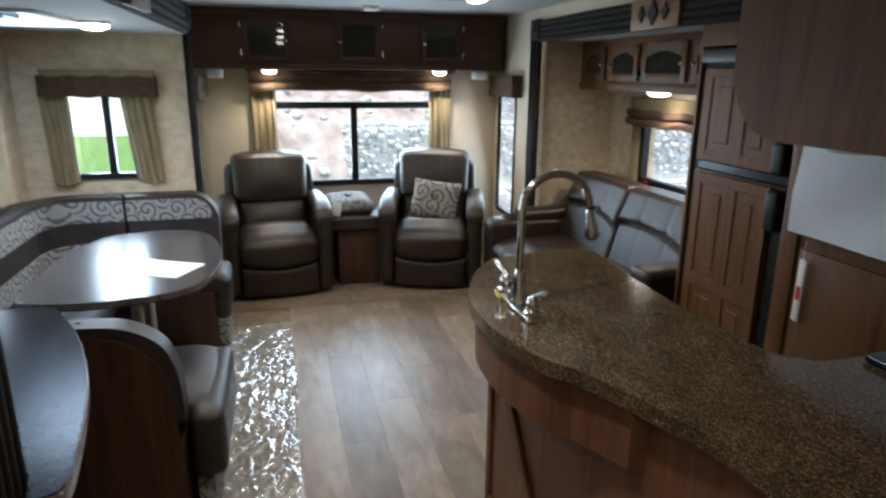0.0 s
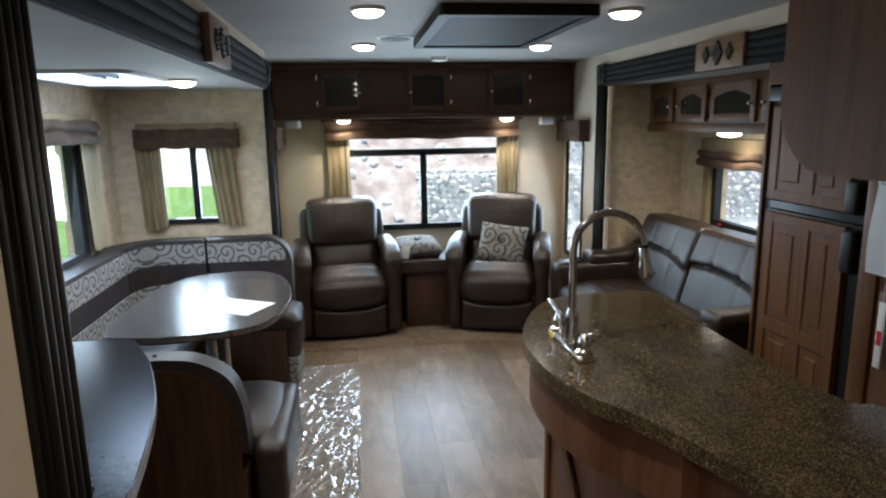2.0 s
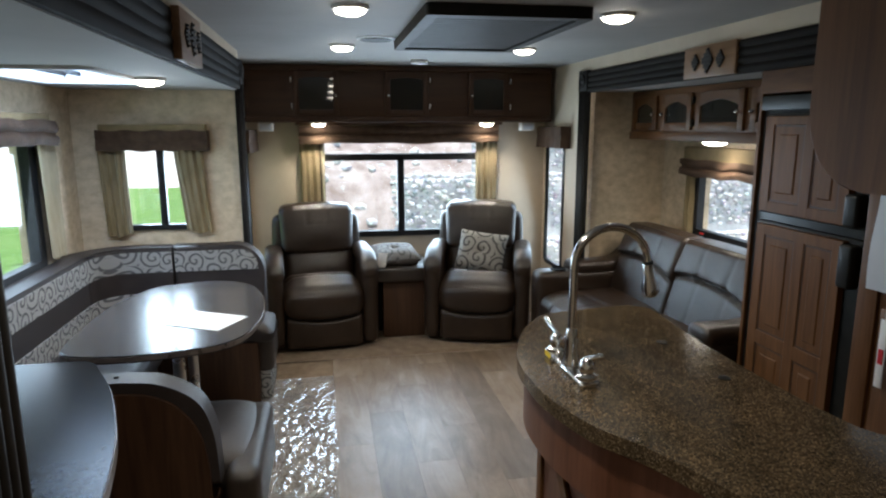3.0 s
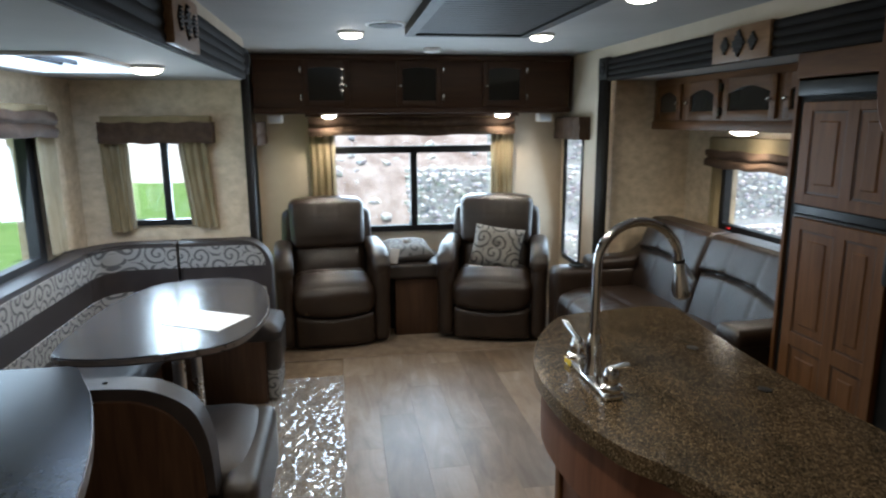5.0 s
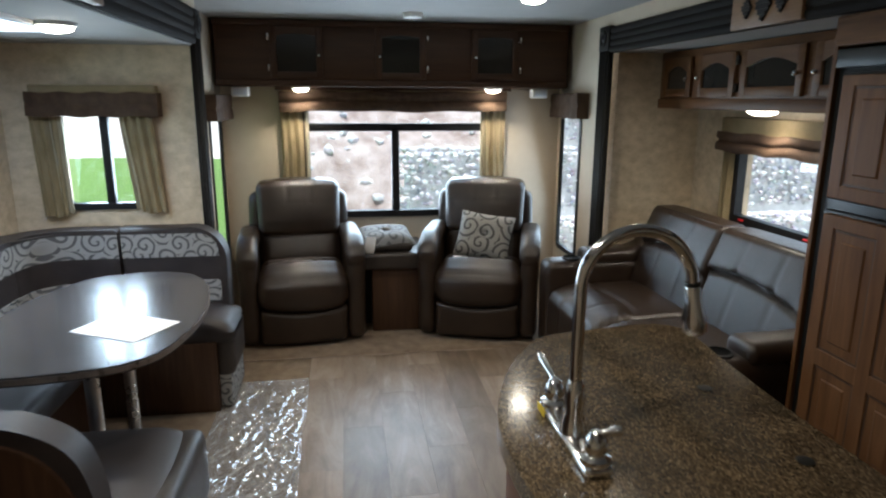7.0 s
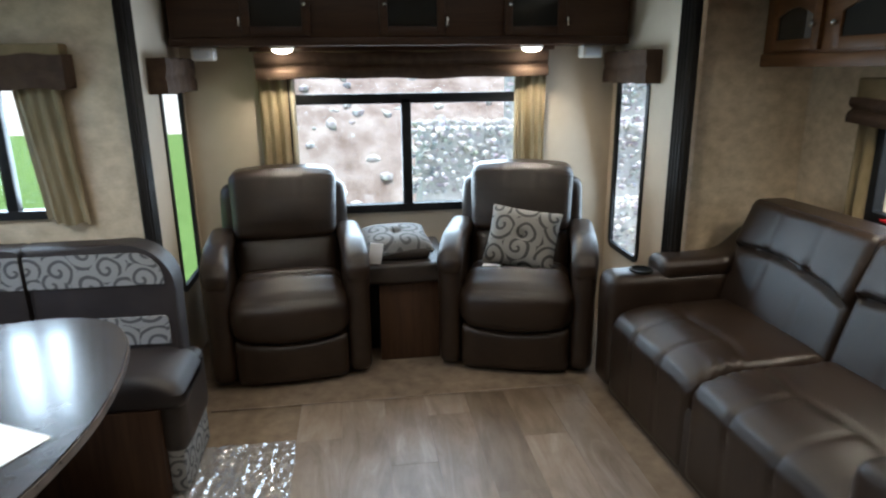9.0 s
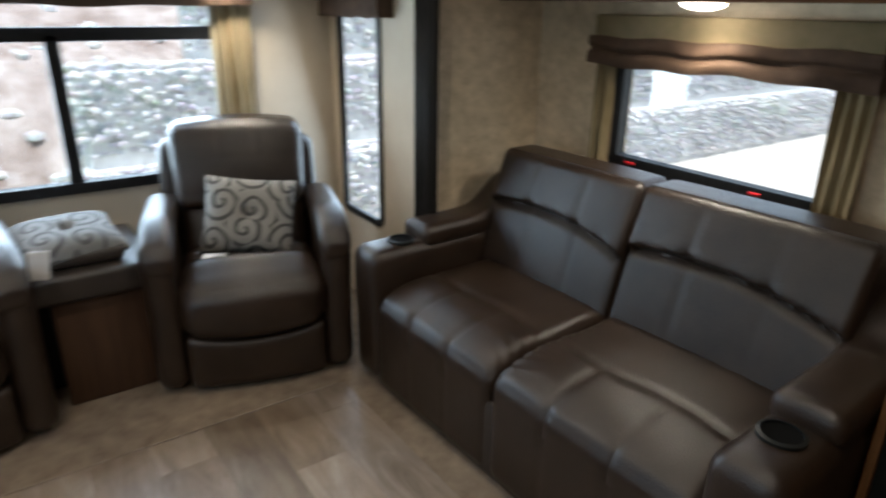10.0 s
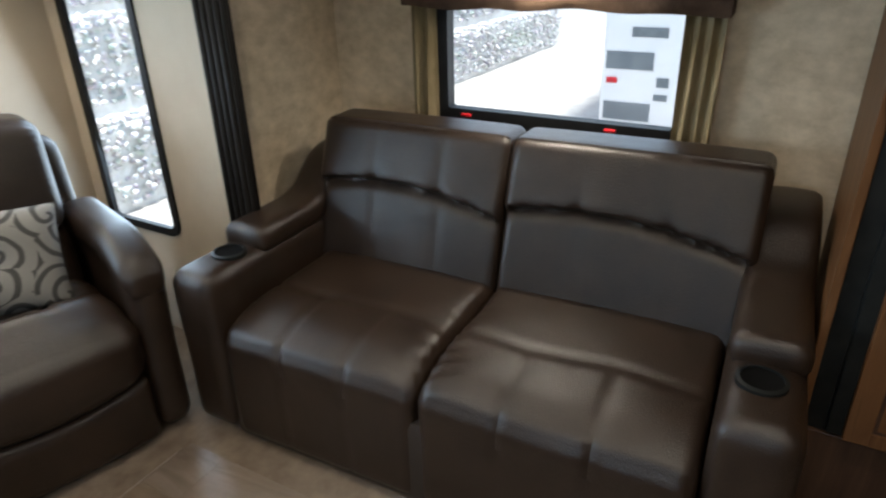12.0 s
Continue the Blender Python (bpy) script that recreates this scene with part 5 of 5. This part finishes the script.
# sofa
def sofa():
    t = thing("sofa", "brown leather two-seat sofa with cup holders in the arms", "sofa", (1.2, 4.46, 0))
    ya, yb, ym = 3.75, 5.115, 4.447
    part("front_panel", puff(bmesh.new(), 0.838, 1.30, ya, yb, 0.015, 0.30, 0.02, 6, 24, 8), "leather_dark", t)
    part("back_frame", mk(1.45, 1.75, 3.63, 5.26, 0.02, 0.60, 0.03), "leather_dark", t)
    for k, (y0, y1) in enumerate(((ya, ym), (ym, yb))):
        def seat_fn(u, v, w, k=k):
            top = w > 0.15
            z = 0.009 * (1 - v ** 4) * top - 0.020 * (1 + 0.0) * max(0, -u - 0.35) * top
            for c in (-0.33, 0.33):
                z -= 0.006 * bell(v - c, 0.035) * top * (0.08 + 0.92 / (1 + math.exp(28 * (u + 0.24))))
            z -= 0.007 * bell(u + 0.19 + 0.03 * math.sin(5 * v), 0.055) * top
            z += 0.004 * math.sin(7 * u + 3 * v + k) * bell(v - (1 if k == 0 else -1), 0.25) * top
            z -= 0.045 * (max(0, -u - 0.5) / 0.5) ** 2 * (w > 0.6)
            x = 0
            if u < -0.9:
                x = -0.010 * (1 - v * v) * (1 + w) / 2
                for c in (-0.33, 0.33):
                    x += 0.008 * bell(v - c, 0.035) * (0.3 + 0.7 * (w > 0.3))
            e = (1 if k == 0 else -1)
            ruck = bell(v - e, 0.17) * math.sin(40 * u + 14 * w + 16 * e * v) * 0.004 * (0.4 + bell(u + 0.55, 0.4))
            return (x, 0, z + ruck * top)
        part("seat_cushion", puff(bmesh.new(), 0.832, 1.47, y0 + 0.002, y1 - 0.002, 0.02, 0.449, 0.04, 48, 50, 18, seat_fn), "leather", t)

        def back_fn(u, v, w, k=k):
            kk = (w + 1) / 2
            arc = 0.22 - 0.17 * (v - 0.25) ** 2
            d = w - arc
            x = 0.17 * kk - 0.085 * kk ** 3 * (u + 1) / 2
            front = 1 if u < -0.2 else 0
            x -= front * (0.032 * (1 - 0.2 * v ** 4) * (1 / (1 + math.exp(-d * 40))) + 0.012 * (1 - w * w))
            fade = 1 if abs(v) < 0.93 else 0.3
            x += front * 0.033 * bell(d, 0.062) * fade
            for c in (-0.36, 0.36):
                x += front * (0.004 + 0.010 * bell(d - 0.05, 0.09)) * bell(v - c, 0.034)
            x += front * 0.002 * math.sin(17 * v + 4 * w) * bell(d - 0.12, 0.12)
            return (x, 0, -0.004 * v ** 4 * (w > 0.6))
        part("back_cushion", puff(bmesh.new(), 1.355, 1.565, y0 + 0.002 - (0.035 if k == 0 else 0), y1 - 0.002 + (0.035 if k else 0), 0.40, 0.908, 0.03, 8, 56, 60, back_fn), "leather", t)
    for s, yc in ((-1, 3.66), (1, 5.205)):
        w = 0.088
        def arm_fn(u, v, w2):
            return (-0.006 * bell(w2 - 0.55, 0.4) * (u < -0.9), 0, 0.006 * (1 - v * v) * (w2 > 0.5))
        a = part("arm", puff(bmesh.new(), 0.836, 1.56, yc - w, yc + w, 0.02, 0.572, 0.045, 24, 10, 18, arm_fn), "leather", t)

        def pad_fn(u, v, w2):
            rise = 0.14 / (1 + math.exp(-(u - 0.22) * 9)) * (w2 + 1) / 2
            return (0, 0, rise + 0.008 * (1 - v * v) * (w2 > 0))
        part("arm_pad", puff(bmesh.new(), 1.075, 1.76, yc - w, yc + w, 0.545, 0.632, 0.035, 40, 10, 6, pad_fn), "leather", a)
        # flat disc; the darkness of the uncut cup well is in its colour
        cup = part("cup_holder", lathe(bmesh.new(), [(0.050, 0.570), (0.050, 0.5815), (0.040, 0.582), (0.02, 0.5818), (0.01, 0.5816)], 1.005, yc - s * 0.01, 28), "cup_well_dark", a, "flat black disc for the cup holder's dark hollow")
        part("cup_rim", ring_disc(1.005, yc - s * 0.01, 0.045, 0.054, 0.572, 0.588), "black_plastic", cup, "glossy black rim")
    t.matrix_world = pose(1.2, 4.46, 0, 0, 0, 2.0)
    return t


def ring_disc(cx, cy, r0, r1, z0, z1, n=32):
    bm = bmesh.new()
    P = [[bm.verts.new((cx + r * math.cos(2 * math.pi * i / n), cy + r * math.sin(2 * math.pi * i / n), z)) for i in range(n)] for r, z in ((r0, z0), (r0, z1), (r1, z1 - 0.003), (r1, z0))]
    for a in range(4):
        A, B = P[a], P[(a + 1) % 4]
        for i in range(n):
            bm.faces.new((A[i], A[(i + 1) % n], B[(i + 1) % n], B[i]))
    return bm


sofa()
for y in (4.77, 4.24):
    t = thing("window_latch", "small red latch handle on the exit window", "latch", (1.795, y, 0.875), group="exit window latches")
    part("grip", mk(1.793, 1.806, y - 0.02, y + 0.02, 0.868, 0.879, 0.003), "red_plastic", t)

# ================= dinette =================
t = thing("dinette_bench", "U-shaped dark vinyl dinette bench with swirl-patterned back bands", "bench", (-1.5, 4.0, 0))
# far side
part("base_far", mk(-2.015, -1.015, 4.60, 5.015, 0.0, 0.36, 0.004), "bench_wood", t, "dark wooden bench base")
part("base_side", mk(-2.015, -1.56, 3.60, 4.60, 0.0, 0.36, 0.004), "bench_wood", t, "dark wooden bench base")
part("base_near", mk(-2.015, -0.99, 3.0, 3.60, 0.0, 0.36, 0.004), "bench_wood", t, "dark wooden bench base")


def seat_round(u, v, w):
    f = max(0, u - 0.72) / 0.28
    return (0, 0, -0.05 * f * f * (w > 0) + 0.012 * (1 - v * v) * (w > 0))


part("seat_far", puff(bmesh.new(), -1.98, -0.925, 4.60, 4.93, 0.345, 0.475, 0.045, 40, 12, 8, seat_round), "vinyl_grey", t, "dark grey vinyl seat")
part("seat_side", puff(bmesh.new(), -1.95, -1.47, 3.64, 4.60, 0.345, 0.470, 0.045, 12, 24, 8), "vinyl_grey", t, "dark grey vinyl seat")
part("seat_near", puff(bmesh.new(), -1.98, -0.86, 3.085, 3.60, 0.335, 0.472, 0.05, 40, 14, 8, seat_round), "vinyl_grey", t, "dark grey vinyl seat")
part("seat_end_far", puff(bmesh.new(), -1.035, -0.935, 4.615, 4.985, 0.17, 0.44, 0.04, 8, 12, 10), "leather_dark", t)
part("seat_end_near", puff(bmesh.new(), -0.966, -0.85, 2.985, 3.60, 0.20, 0.455, 0.04, 8, 12, 10), "leather_dark", t)
for y0, y1, x in ((4.625, 4.985, -0.955), (3.02, 3.58, -0.90)):
    uv_box(part("end_panel", mk(x - 0.06, x, y0, y1, 0.015, 0.19, 0.01), "swirl_bench", t, "swirl-patterned end panel"))


def back_outline(x0, x1, z0, z1, r):
    out = [(x0, z0), (x0, z1)]
    for k in range(11):
        a = radians(90 - 90 * k / 10)
        out.append((x1 - r + r * math.cos(a), z1 - r + r * math.sin(a)))
    out.append((x1, z0))
    return out


part("backrest_end", prism(bmesh.new(), back_outline(-1.492, -0.985, 0.44, 0.885, 0.17), 4.87, 4.985, "y", 0.02), "vinyl_grey", t, "dark vinyl back cushion")
path_c = [(-1.5, 4.928), (-1.70, 4.928), (-1.82, 4.90), (-1.91, 4.81), (-1.945, 4.68), (-1.948, 4.5), (-1.948, 3.15)]
PL = [(p.x, p.y) for p in smooth_line(path_c, 6)]


def band(name, d0, d1, z0, z1, material, label="", pl=PL, bevel=0.0, patterned=False):
    a, b = offset_line(pl, d0), offset_line(pl, d1)
    ob = part(name, prism(bmesh.new(), a + b[::-1], z0, z1, "z", bevel), material, t, label)
    if patterned:
        me = ob.data
        lay = me.uv_layers.new(name="UVMap")
        for f in me.polygons:
            for li in f.loop_indices:
                co = me.vertices[me.loops[li].vertex_index].co
                lay.data[li].uv = (co.x - co.y, co.z)
    return ob


band("backrest_corner", 0.055, -0.06, 0.44, 0.88, "vinyl_grey", "dark vinyl back cushion", bevel=0.02)
for z0, z1 in ((0.735, 0.855), (0.50, 0.61)):
    band("pattern_band", -0.055, -0.065, z0, z1, "swirl_bench", "grey swirl-patterned band", patterned=True)
    uv_box(part("pattern_band", prism(bmesh.new(), back_outline(-1.485, -1.02, z0, z1, 0.10 if z1 > 0.7 else 0.02), 4.862, 4.872, "y"), "swirl_bench", t, "grey swirl-patterned band"))
# near side: wooden end panel with a padded rim
nz = 0.76
out_in = [(-1.95, 0.0), (-1.95, nz), (-1.35, nz)] + [(p.x, p.y) for p in smooth_line([(-1.25, nz - 0.002), (-1.17, nz - 0.012), (-1.10, nz - 0.045), (-1.05, nz - 0.10), (-1.018, nz - 0.17), (-1.002, nz - 0.26), (-0.998, nz - 0.36)], 5)] + [(-0.998, 0.0)]
out_rim = [(-1.95, 0.42), (-1.95, nz + 0.035), (-1.35, nz + 0.035)] + [(p.x, p.y) for p in smooth_line([(-1.25, nz + 0.034), (-1.15, nz + 0.024), (-1.07, nz - 0.01), (-1.02, nz - 0.055), (-0.992, nz - 0.12), (-0.978, nz - 0.20), (-0.972, nz - 0.34)], 5)]
part("end_board", prism(bmesh.new(), out_in, 2.985, 3.0, "y", 0.003), "bench_wood", t, "dark wooden back board")
part("backrest_near", prism(bmesh.new(), out_rim, 2.998, 3.09, "y", 0.018), "vinyl_grey", t, "dark vinyl back cushion with a padded rim")
part("rim_button", lathe(bmesh.new(), [(0.008, nz + 0.033), (0.008, nz + 0.038), (0.004, nz + 0.04)], -1.27, 3.045, 12), "black_plastic", t)

# table
t = thing("dinette_table", "glossy dark laminate dinette table on two steel legs", "table", (-1.27, 4.02, 0))
tab = [(-1.56, 3.42), (-1.41, 3.378), (-1.26, 3.382), (-1.12, 3.41), (-1.01, 3.46), (-0.94, 3.57), (-0.903, 3.80), (-0.908, 4.0), (-0.94, 4.2), (-0.985, 4.34), (-1.07, 4.46), (-1.2, 4.51), (-1.35, 4.49), (-1.48, 4.42), (-1.575, 4.2), (-1.605, 4.0), (-1.61, 3.75), (-1.60, 3.52)]
TL = [(p.x, p.y) for p in smooth_line(tab, 6, True)]
part("tabletop", prism(bmesh.new(), TL, 0.722, 0.752, "z", 0.005), "table_top", t)
part("edge_band", prism(bmesh.new(), offset_line(TL, 0.004)[1:-1], 0.728, 0.746, "z", 0.002), "edge_band", t)
for x, y in ((-1.235, 3.70), (-1.285, 4.20)):
    part("leg", lathe(bmesh.new(), [(0.024, 0.0), (0.024, 0.722)], x, y, 20), "steel_leg", t, "brushed steel tube leg")
    part("leg_socket", lathe(bmesh.new(), [(0.07, 0.0), (0.07, 0.008), (0.03, 0.02), (0.028, 0.05)], x, y, 24), "steel_leg", t)
t = thing("paper_sheet", "white printed information sheet on the dinette table", "paper", (-1.13, 3.768, 0.753), -28)
part("sheet", mk(-0.14, 0.14, -0.105, 0.105, 0.0, 0.0015), "paper", t, local=True)
for i in range(6):
    part("text_line", mk(-0.11, 0.06 + 0.02 * (i % 3), 0.06 - i * 0.022, 0.066 - i * 0.022, 0.0016, 0.0020), "paper_grey", t, "printed line", local=True)

# desk
t = thing("desk_counter", "dark laminate desk counter with a curved edge beside the dinette", "counter", (-1.5, 2.4, 0))
de = [(-1.05, 1.925), (-1.005, 1.935), (-0.995, 1.97), (-1.008, 2.07), (-1.027, 2.19), (-1.057, 2.34), (-1.098, 2.485), (-1.165, 2.67), (-1.225, 2.79), (-1.262, 2.86), (-1.30, 2.893)]
DE = [(p.x, p.y) for p in smooth_line(de, 6)]
part("top", prism(bmesh.new(), DE + [(-2.015, 2.90), (-2.015, 2.012), (-1.062, 2.012)], 0.872, 0.91, "z", 0.004), "desk_top", t)
part("edge_band", prism(bmesh.new(), offset_line(DE, -0.005) + offset_line(DE, 0.002)[::-1], 0.876, 0.906, "z", 0.001), "edge_band", t, "bright edge band")
part("body", prism(bmesh.new(), [(x - 0.12, y) for x, y in DE if 2.02 < y < 2.85] + [(-1.43, 2.885), (-2.01, 2.885), (-2.01, 2.02)], 0.0, 0.872, "z"), "bench_wood", t, "dark wooden cabinet body")

# plastic film on the carpet
t = thing("floor_film", "crinkled clear plastic film laid over the carpet", "plastic film", (-0.8, 4.1, 0))
bm = bmesh.new()
NX, NY = 70, 280
g = []
for j in range(NY + 1):
    row = []
    for i in range(NX + 1):
        x = -1.03 + 0.435 * i / NX
        y = 2.95 + 1.97 * j / NY
        q = Vector(((x * 0.93 - y * 0.36) * 22, (x * 0.36 + y * 0.93) * 8.5, 0.0))
        w = noise.noise(q * 0.45) * 1.2
        a = abs(noise.noise(Vector((q.x * 0.8 + w, q.y * 0.8 - w, 1.7))))
        b = abs(noise.noise(Vector((q.x * 1.9 - w, q.y * 1.9 + w, 8.2))))
        h = 0.003 + 0.007 * (1 - min(1, a * 2.8)) ** 2 + 0.004 * (1 - min(1, b * 2.8)) ** 2 + 0.003 * noise.noise(q * 0.3)
        row.append(bm.verts.new((x + 0.012 * noise.noise((0, y * 5, 4)) * (i / NX), y, max(0.0015, h))))
    g.append(row)
for j in range(NY):
    for i in range(NX):
        bm.faces.new((g[j][i], g[j][i + 1], g[j + 1][i + 1], g[j + 1][i]))
part("sheet", bm, "plastic_film", t)

# ================= outdoors =================
def ground_material():
    m, n, l, p = mat("ground", (0.4, 0.4, 0.4), 0.95, 0, 0.1)
    tc = n.new("ShaderNodeTexCoord")
    sp = n.new("ShaderNodeSeparateXYZ")
    l.new(tc.outputs["Object"], sp.inputs[0])
    t = nd(n, "TexNoise", Scale=0.6, Detail=6.0)
    l.new(tc.outputs["Object"], t.inputs["Vector"])
    ad = n.new("ShaderNodeMath")
    ad.operation = "ADD"
    l.new(sp.outputs[0], ad.inputs[0])
    l.new(t.outputs["Fac"], ad.inputs[1])
    r = ramp(n, [(0.0, (0, 0, 0)), (1.0, (1, 1, 1))])
    mr = n.new("ShaderNodeMapRange")
    mr.inputs[1].default_value, mr.inputs[2].default_value = -0.4, 0.4
    l.new(ad.outputs[0], mr.inputs[0])
    t2 = nd(n, "TexNoise", Scale=5.0, Detail=12.0, Roughness=0.7)
    l.new(tc.outputs["Object"], t2.inputs["Vector"])
    gr = ramp(n, [(0.3, (0.085, 0.165, 0.04)), (0.7, (0.16, 0.27, 0.085))])
    gv = ramp(n, [(0.3, (0.40, 0.38, 0.35)), (0.7, (0.62, 0.6, 0.57))])
    l.new(t2.outputs["Fac"], gr.inputs[0])
    l.new(t2.outputs["Fac"], gv.inputs[0])
    l.new(mixc(n, l, mr.outputs[0], gr.outputs[0], gv.outputs[0]), p.inputs["Base Color"])
    bump(n, l, p, t2.outputs["Fac"], 0.8, 0.05)


ground_material()
GZ = -0.8
solid("ground", mk(-900, 900, -900, 900, GZ - 0.2, GZ), "ground", "lawn and pale gravel yard", "ground")

# earth bank behind the trailer
bm = bmesh.new()
NX, NY = 90, 40
g = []
for j in range(NY + 1):
    row = []
    for i in range(NX + 1):
        x = -1.9 + 32 * i / NX + 2.2 * noise.noise((j * 0.2, 3, 1)) * (1 - i / NX) - 0.35 * j / NY
        s = j / NY
        y = 11.2 + 14 * s
        z = GZ - 0.1 + 8.5 * s ** 0.8 + 0.5 * noise.noise((x * 0.5, y * 0.6, 0)) + 0.22 * noise.noise((x * 1.7, y * 1.9, 2))
        if s == 0:
            z = GZ - 0.15
        row.append(bm.verts.new((x, y, z)))
    g.append(row)
for j in range(NY):
    for i in range(NX):
        bm.faces.new((g[j][i], g[j][i + 1], g[j + 1][i + 1], g[j + 1][i]))
tagged(solid("earth_bank", bm, "dirt", "reddish earth bank with pale stones", "bank", kind="stuff", smooth=True))


bm = bmesh.new()
g = []
for j in range(25):
    row = []
    for i in range(61):
        x = -60 + 59 * i / 60
        y = 27 + 0.02 * x * x * 0.3 + 20 * j / 24
        row.append(bm.verts.new((x, y, GZ - 0.15 + 7 * (j / 24) + (0.5 * noise.noise((x * 0.3, y * 0.4, 5)) if j else 0))))
    g.append(row)
for j in range(24):
    for i in range(60):
        bm.faces.new((g[j][i], g[j][i + 1], g[j + 1][i + 1], g[j + 1][i]))
solid("gravel_bank", bm, "gravel", "pale gravel bank beyond the lawn", "bank", kind="stuff", smooth=True)


def rocks(name, spots, label, material="stones"):
    rnd = random.Random(21)
    base = bmesh.new()
    bmesh.ops.create_icosphere(base, subdivisions=1, radius=1.0)
    V = np.array([v.co[:] for v in base.verts])
    F = [[v.index for v in f.verts] for f in base.faces]
    base.free()
    verts, faces = [], []
    for x, y, z, r in spots:
        k = len(verts)
        jit = np.array([[rnd.uniform(0.72, 1.15) for _ in range(1)] for _ in range(len(V))])
        P = V * jit * np.array([r * rnd.uniform(0.85, 1.25), r * rnd.uniform(0.8, 1.1), r * rnd.uniform(0.65, 0.95)]) + np.array([x, y, z])
        verts.extend(P.tolist())
        faces.extend([[a + k for a in f] for f in F])
    me = bpy.data.meshes.new(name)
    me.from_pydata(verts, [], faces)
    me.materials.append(M[material])
    ob = new(name, me)
    return tagged(ob, label, "stones", "", "stuff")


rnd = random.Random(5)
spots = []
TIERS = (0.1, 0.3, 1.5, 2.1, 2.7)
# tiered stone wall in wire baskets
for tier in range(5):
    zt = GZ + 0.85 * tier
    yt = 9.1 + 0.45 * tier
    x_start = TIERS[tier]
    nx = int((15 - x_start) / 0.075)
    for i in range(nx):
        for k in range(12):
            spots.append((x_start + i * 0.075 + rnd.uniform(-0.035, 0.035), yt + rnd.uniform(-0.05, 0.05), zt + 0.10 + k * 0.068 + rnd.uniform(-0.02, 0.02), rnd.uniform(0.034, 0.052)))
        spots.append((x_start + i * 0.075, yt + 0.22, zt + 0.83, 0.055))
rocks("stone_wall", spots, "terraced wall of pale rough stones")
bm = bmesh.new()
for tier in range(5):
    box(bm, TIERS[tier] + 0.12, 19, 9.115 + 0.45 * tier, 9.9 + 0.45 * tier, GZ, GZ + 0.85 * (tier + 1) - 0.08)
tagged(solid("stone_wall_core", bm, "pale_fill", "pale gravel fill behind the stones", "wall", kind="stuff"))
spots = []
for i in range(420):
    x, s = rnd.uniform(-1.5, 6), rnd.random()
    y = 11.4 + 8 * s
    z = GZ - 0.1 + 8.5 * ((y - 11.2) / 14) ** 0.8 + 0.5 * noise.noise((x * 0.5, y * 0.6, 0)) + 0.22 * noise.noise((x * 1.7, y * 1.9, 2))
    spots.append((x, y, z, rnd.uniform(0.03, 0.11)))
rocks("scattered_rocks", spots, "pale rocks scattered on the earth bank")


def parked_trailer(loc, rz, label):
    t = thing("travel_trailer", label, "trailer", loc, rz)
    part("body", mk(0, 6, -1.25, 1.25, 0.02, 3.1, 0.05, 3), "trailer_white", t, local=True)
    for x in (2.7, 3.5):
        for y in (-1.1, 1.1):
            part("wheel", lathe(bmesh.new(), [(0.2, -0.1), (0.34, -0.09), (0.35, 0.0), (0.34, 0.09), (0.2, 0.1)], 0, 0, 24, pose(x, y, 0.35, 90)), "black_plastic", t, local=True)
    for y0, y1, z0, z1 in ((0.59, 1.19, 0.73, 0.95), (0.58, 1.18, 0.08, 0.31), (0.38, 0.53, 0.53, 0.65), (0.38, 0.55, 0.36, 0.44), (0.45, 0.89, 1.13, 1.25), (-1.0, 0.1, 0.73, 0.95)):
        part("stripe", mk(-0.012, 0.01, y0, y1, z0, z1), "trailer_grey", t, "dark grey stripe", local=True)
    for y0, y1 in ((-0.9, -0.2), (0.2, 0.9)):
        part("tail_window", mk(-0.014, 0.0, y0, y1, 2.3, 2.75, 0.004), "black_plastic", t, local=True)
    for y in (-1.1, 1.1):
        part("tail_light", mk(-0.02, 0.0, y - 0.07, y + 0.07, 0.55, 0.62, 0.004), "red_plastic", t, "red tail light", local=True)
    return t


parked_trailer((8.2, 4.85, GZ), 0, "white travel trailer with dark stripes parked in the yard")
parked_trailer((-14.5, 9.5, GZ), 90, "white travel trailer parked on the lawn")

# ================= floor planks =================
t = thing("floor_planks", "grey-brown wood-look vinyl plank floor", "floor", (0, 3, 0), kind="structure")


def plank_mesh(w, length):
    me = finish("plank", mk(-w / 2 + 0.0002, w / 2 - 0.0002, -length / 2 + 0.0002, length / 2 - 0.0002, -0.004, 0.0, 0.0004, 1), "plank")
    return me


PW, PLEN = 0.1886, 0.92
full = plank_mesh(PW, PLEN)
cuts = {}


def lay(x0, x1, y0, y1):
    cols = round((x1 - x0) / PW)
    for c in range(cols):
        first = (0.31 + 0.57 * c) % 0.92
        y = y1
        ln = max(0.15, first)
        while y > y0 + 0.05:
            ln = min(ln, y - y0)
            key = round(ln, 3)
            me = full if abs(ln - PLEN) < 1e-4 else cuts.setdefault(key, plank_mesh(PW, ln))
            ob = new("plank", me)
            ob.parent = t
            ob.location = (x0 + PW * (c + 0.5), y - ln / 2 - 3, 0.001)
            y -= ln
            ln = PLEN


lay(-0.60, 0.7202, -0.80, 5.22)
lay(0.723, 1.2888, 2.2, 3.50)
t2 = thing("floor_strip", "thin brown edge strip around the plank floor", "trim", (0, 5.24, 0), kind="structure")
part("strip", mk(-1.0, 0.69, 5.220, 5.227, -0.004, 0.003, 0.001), "plank", t2)
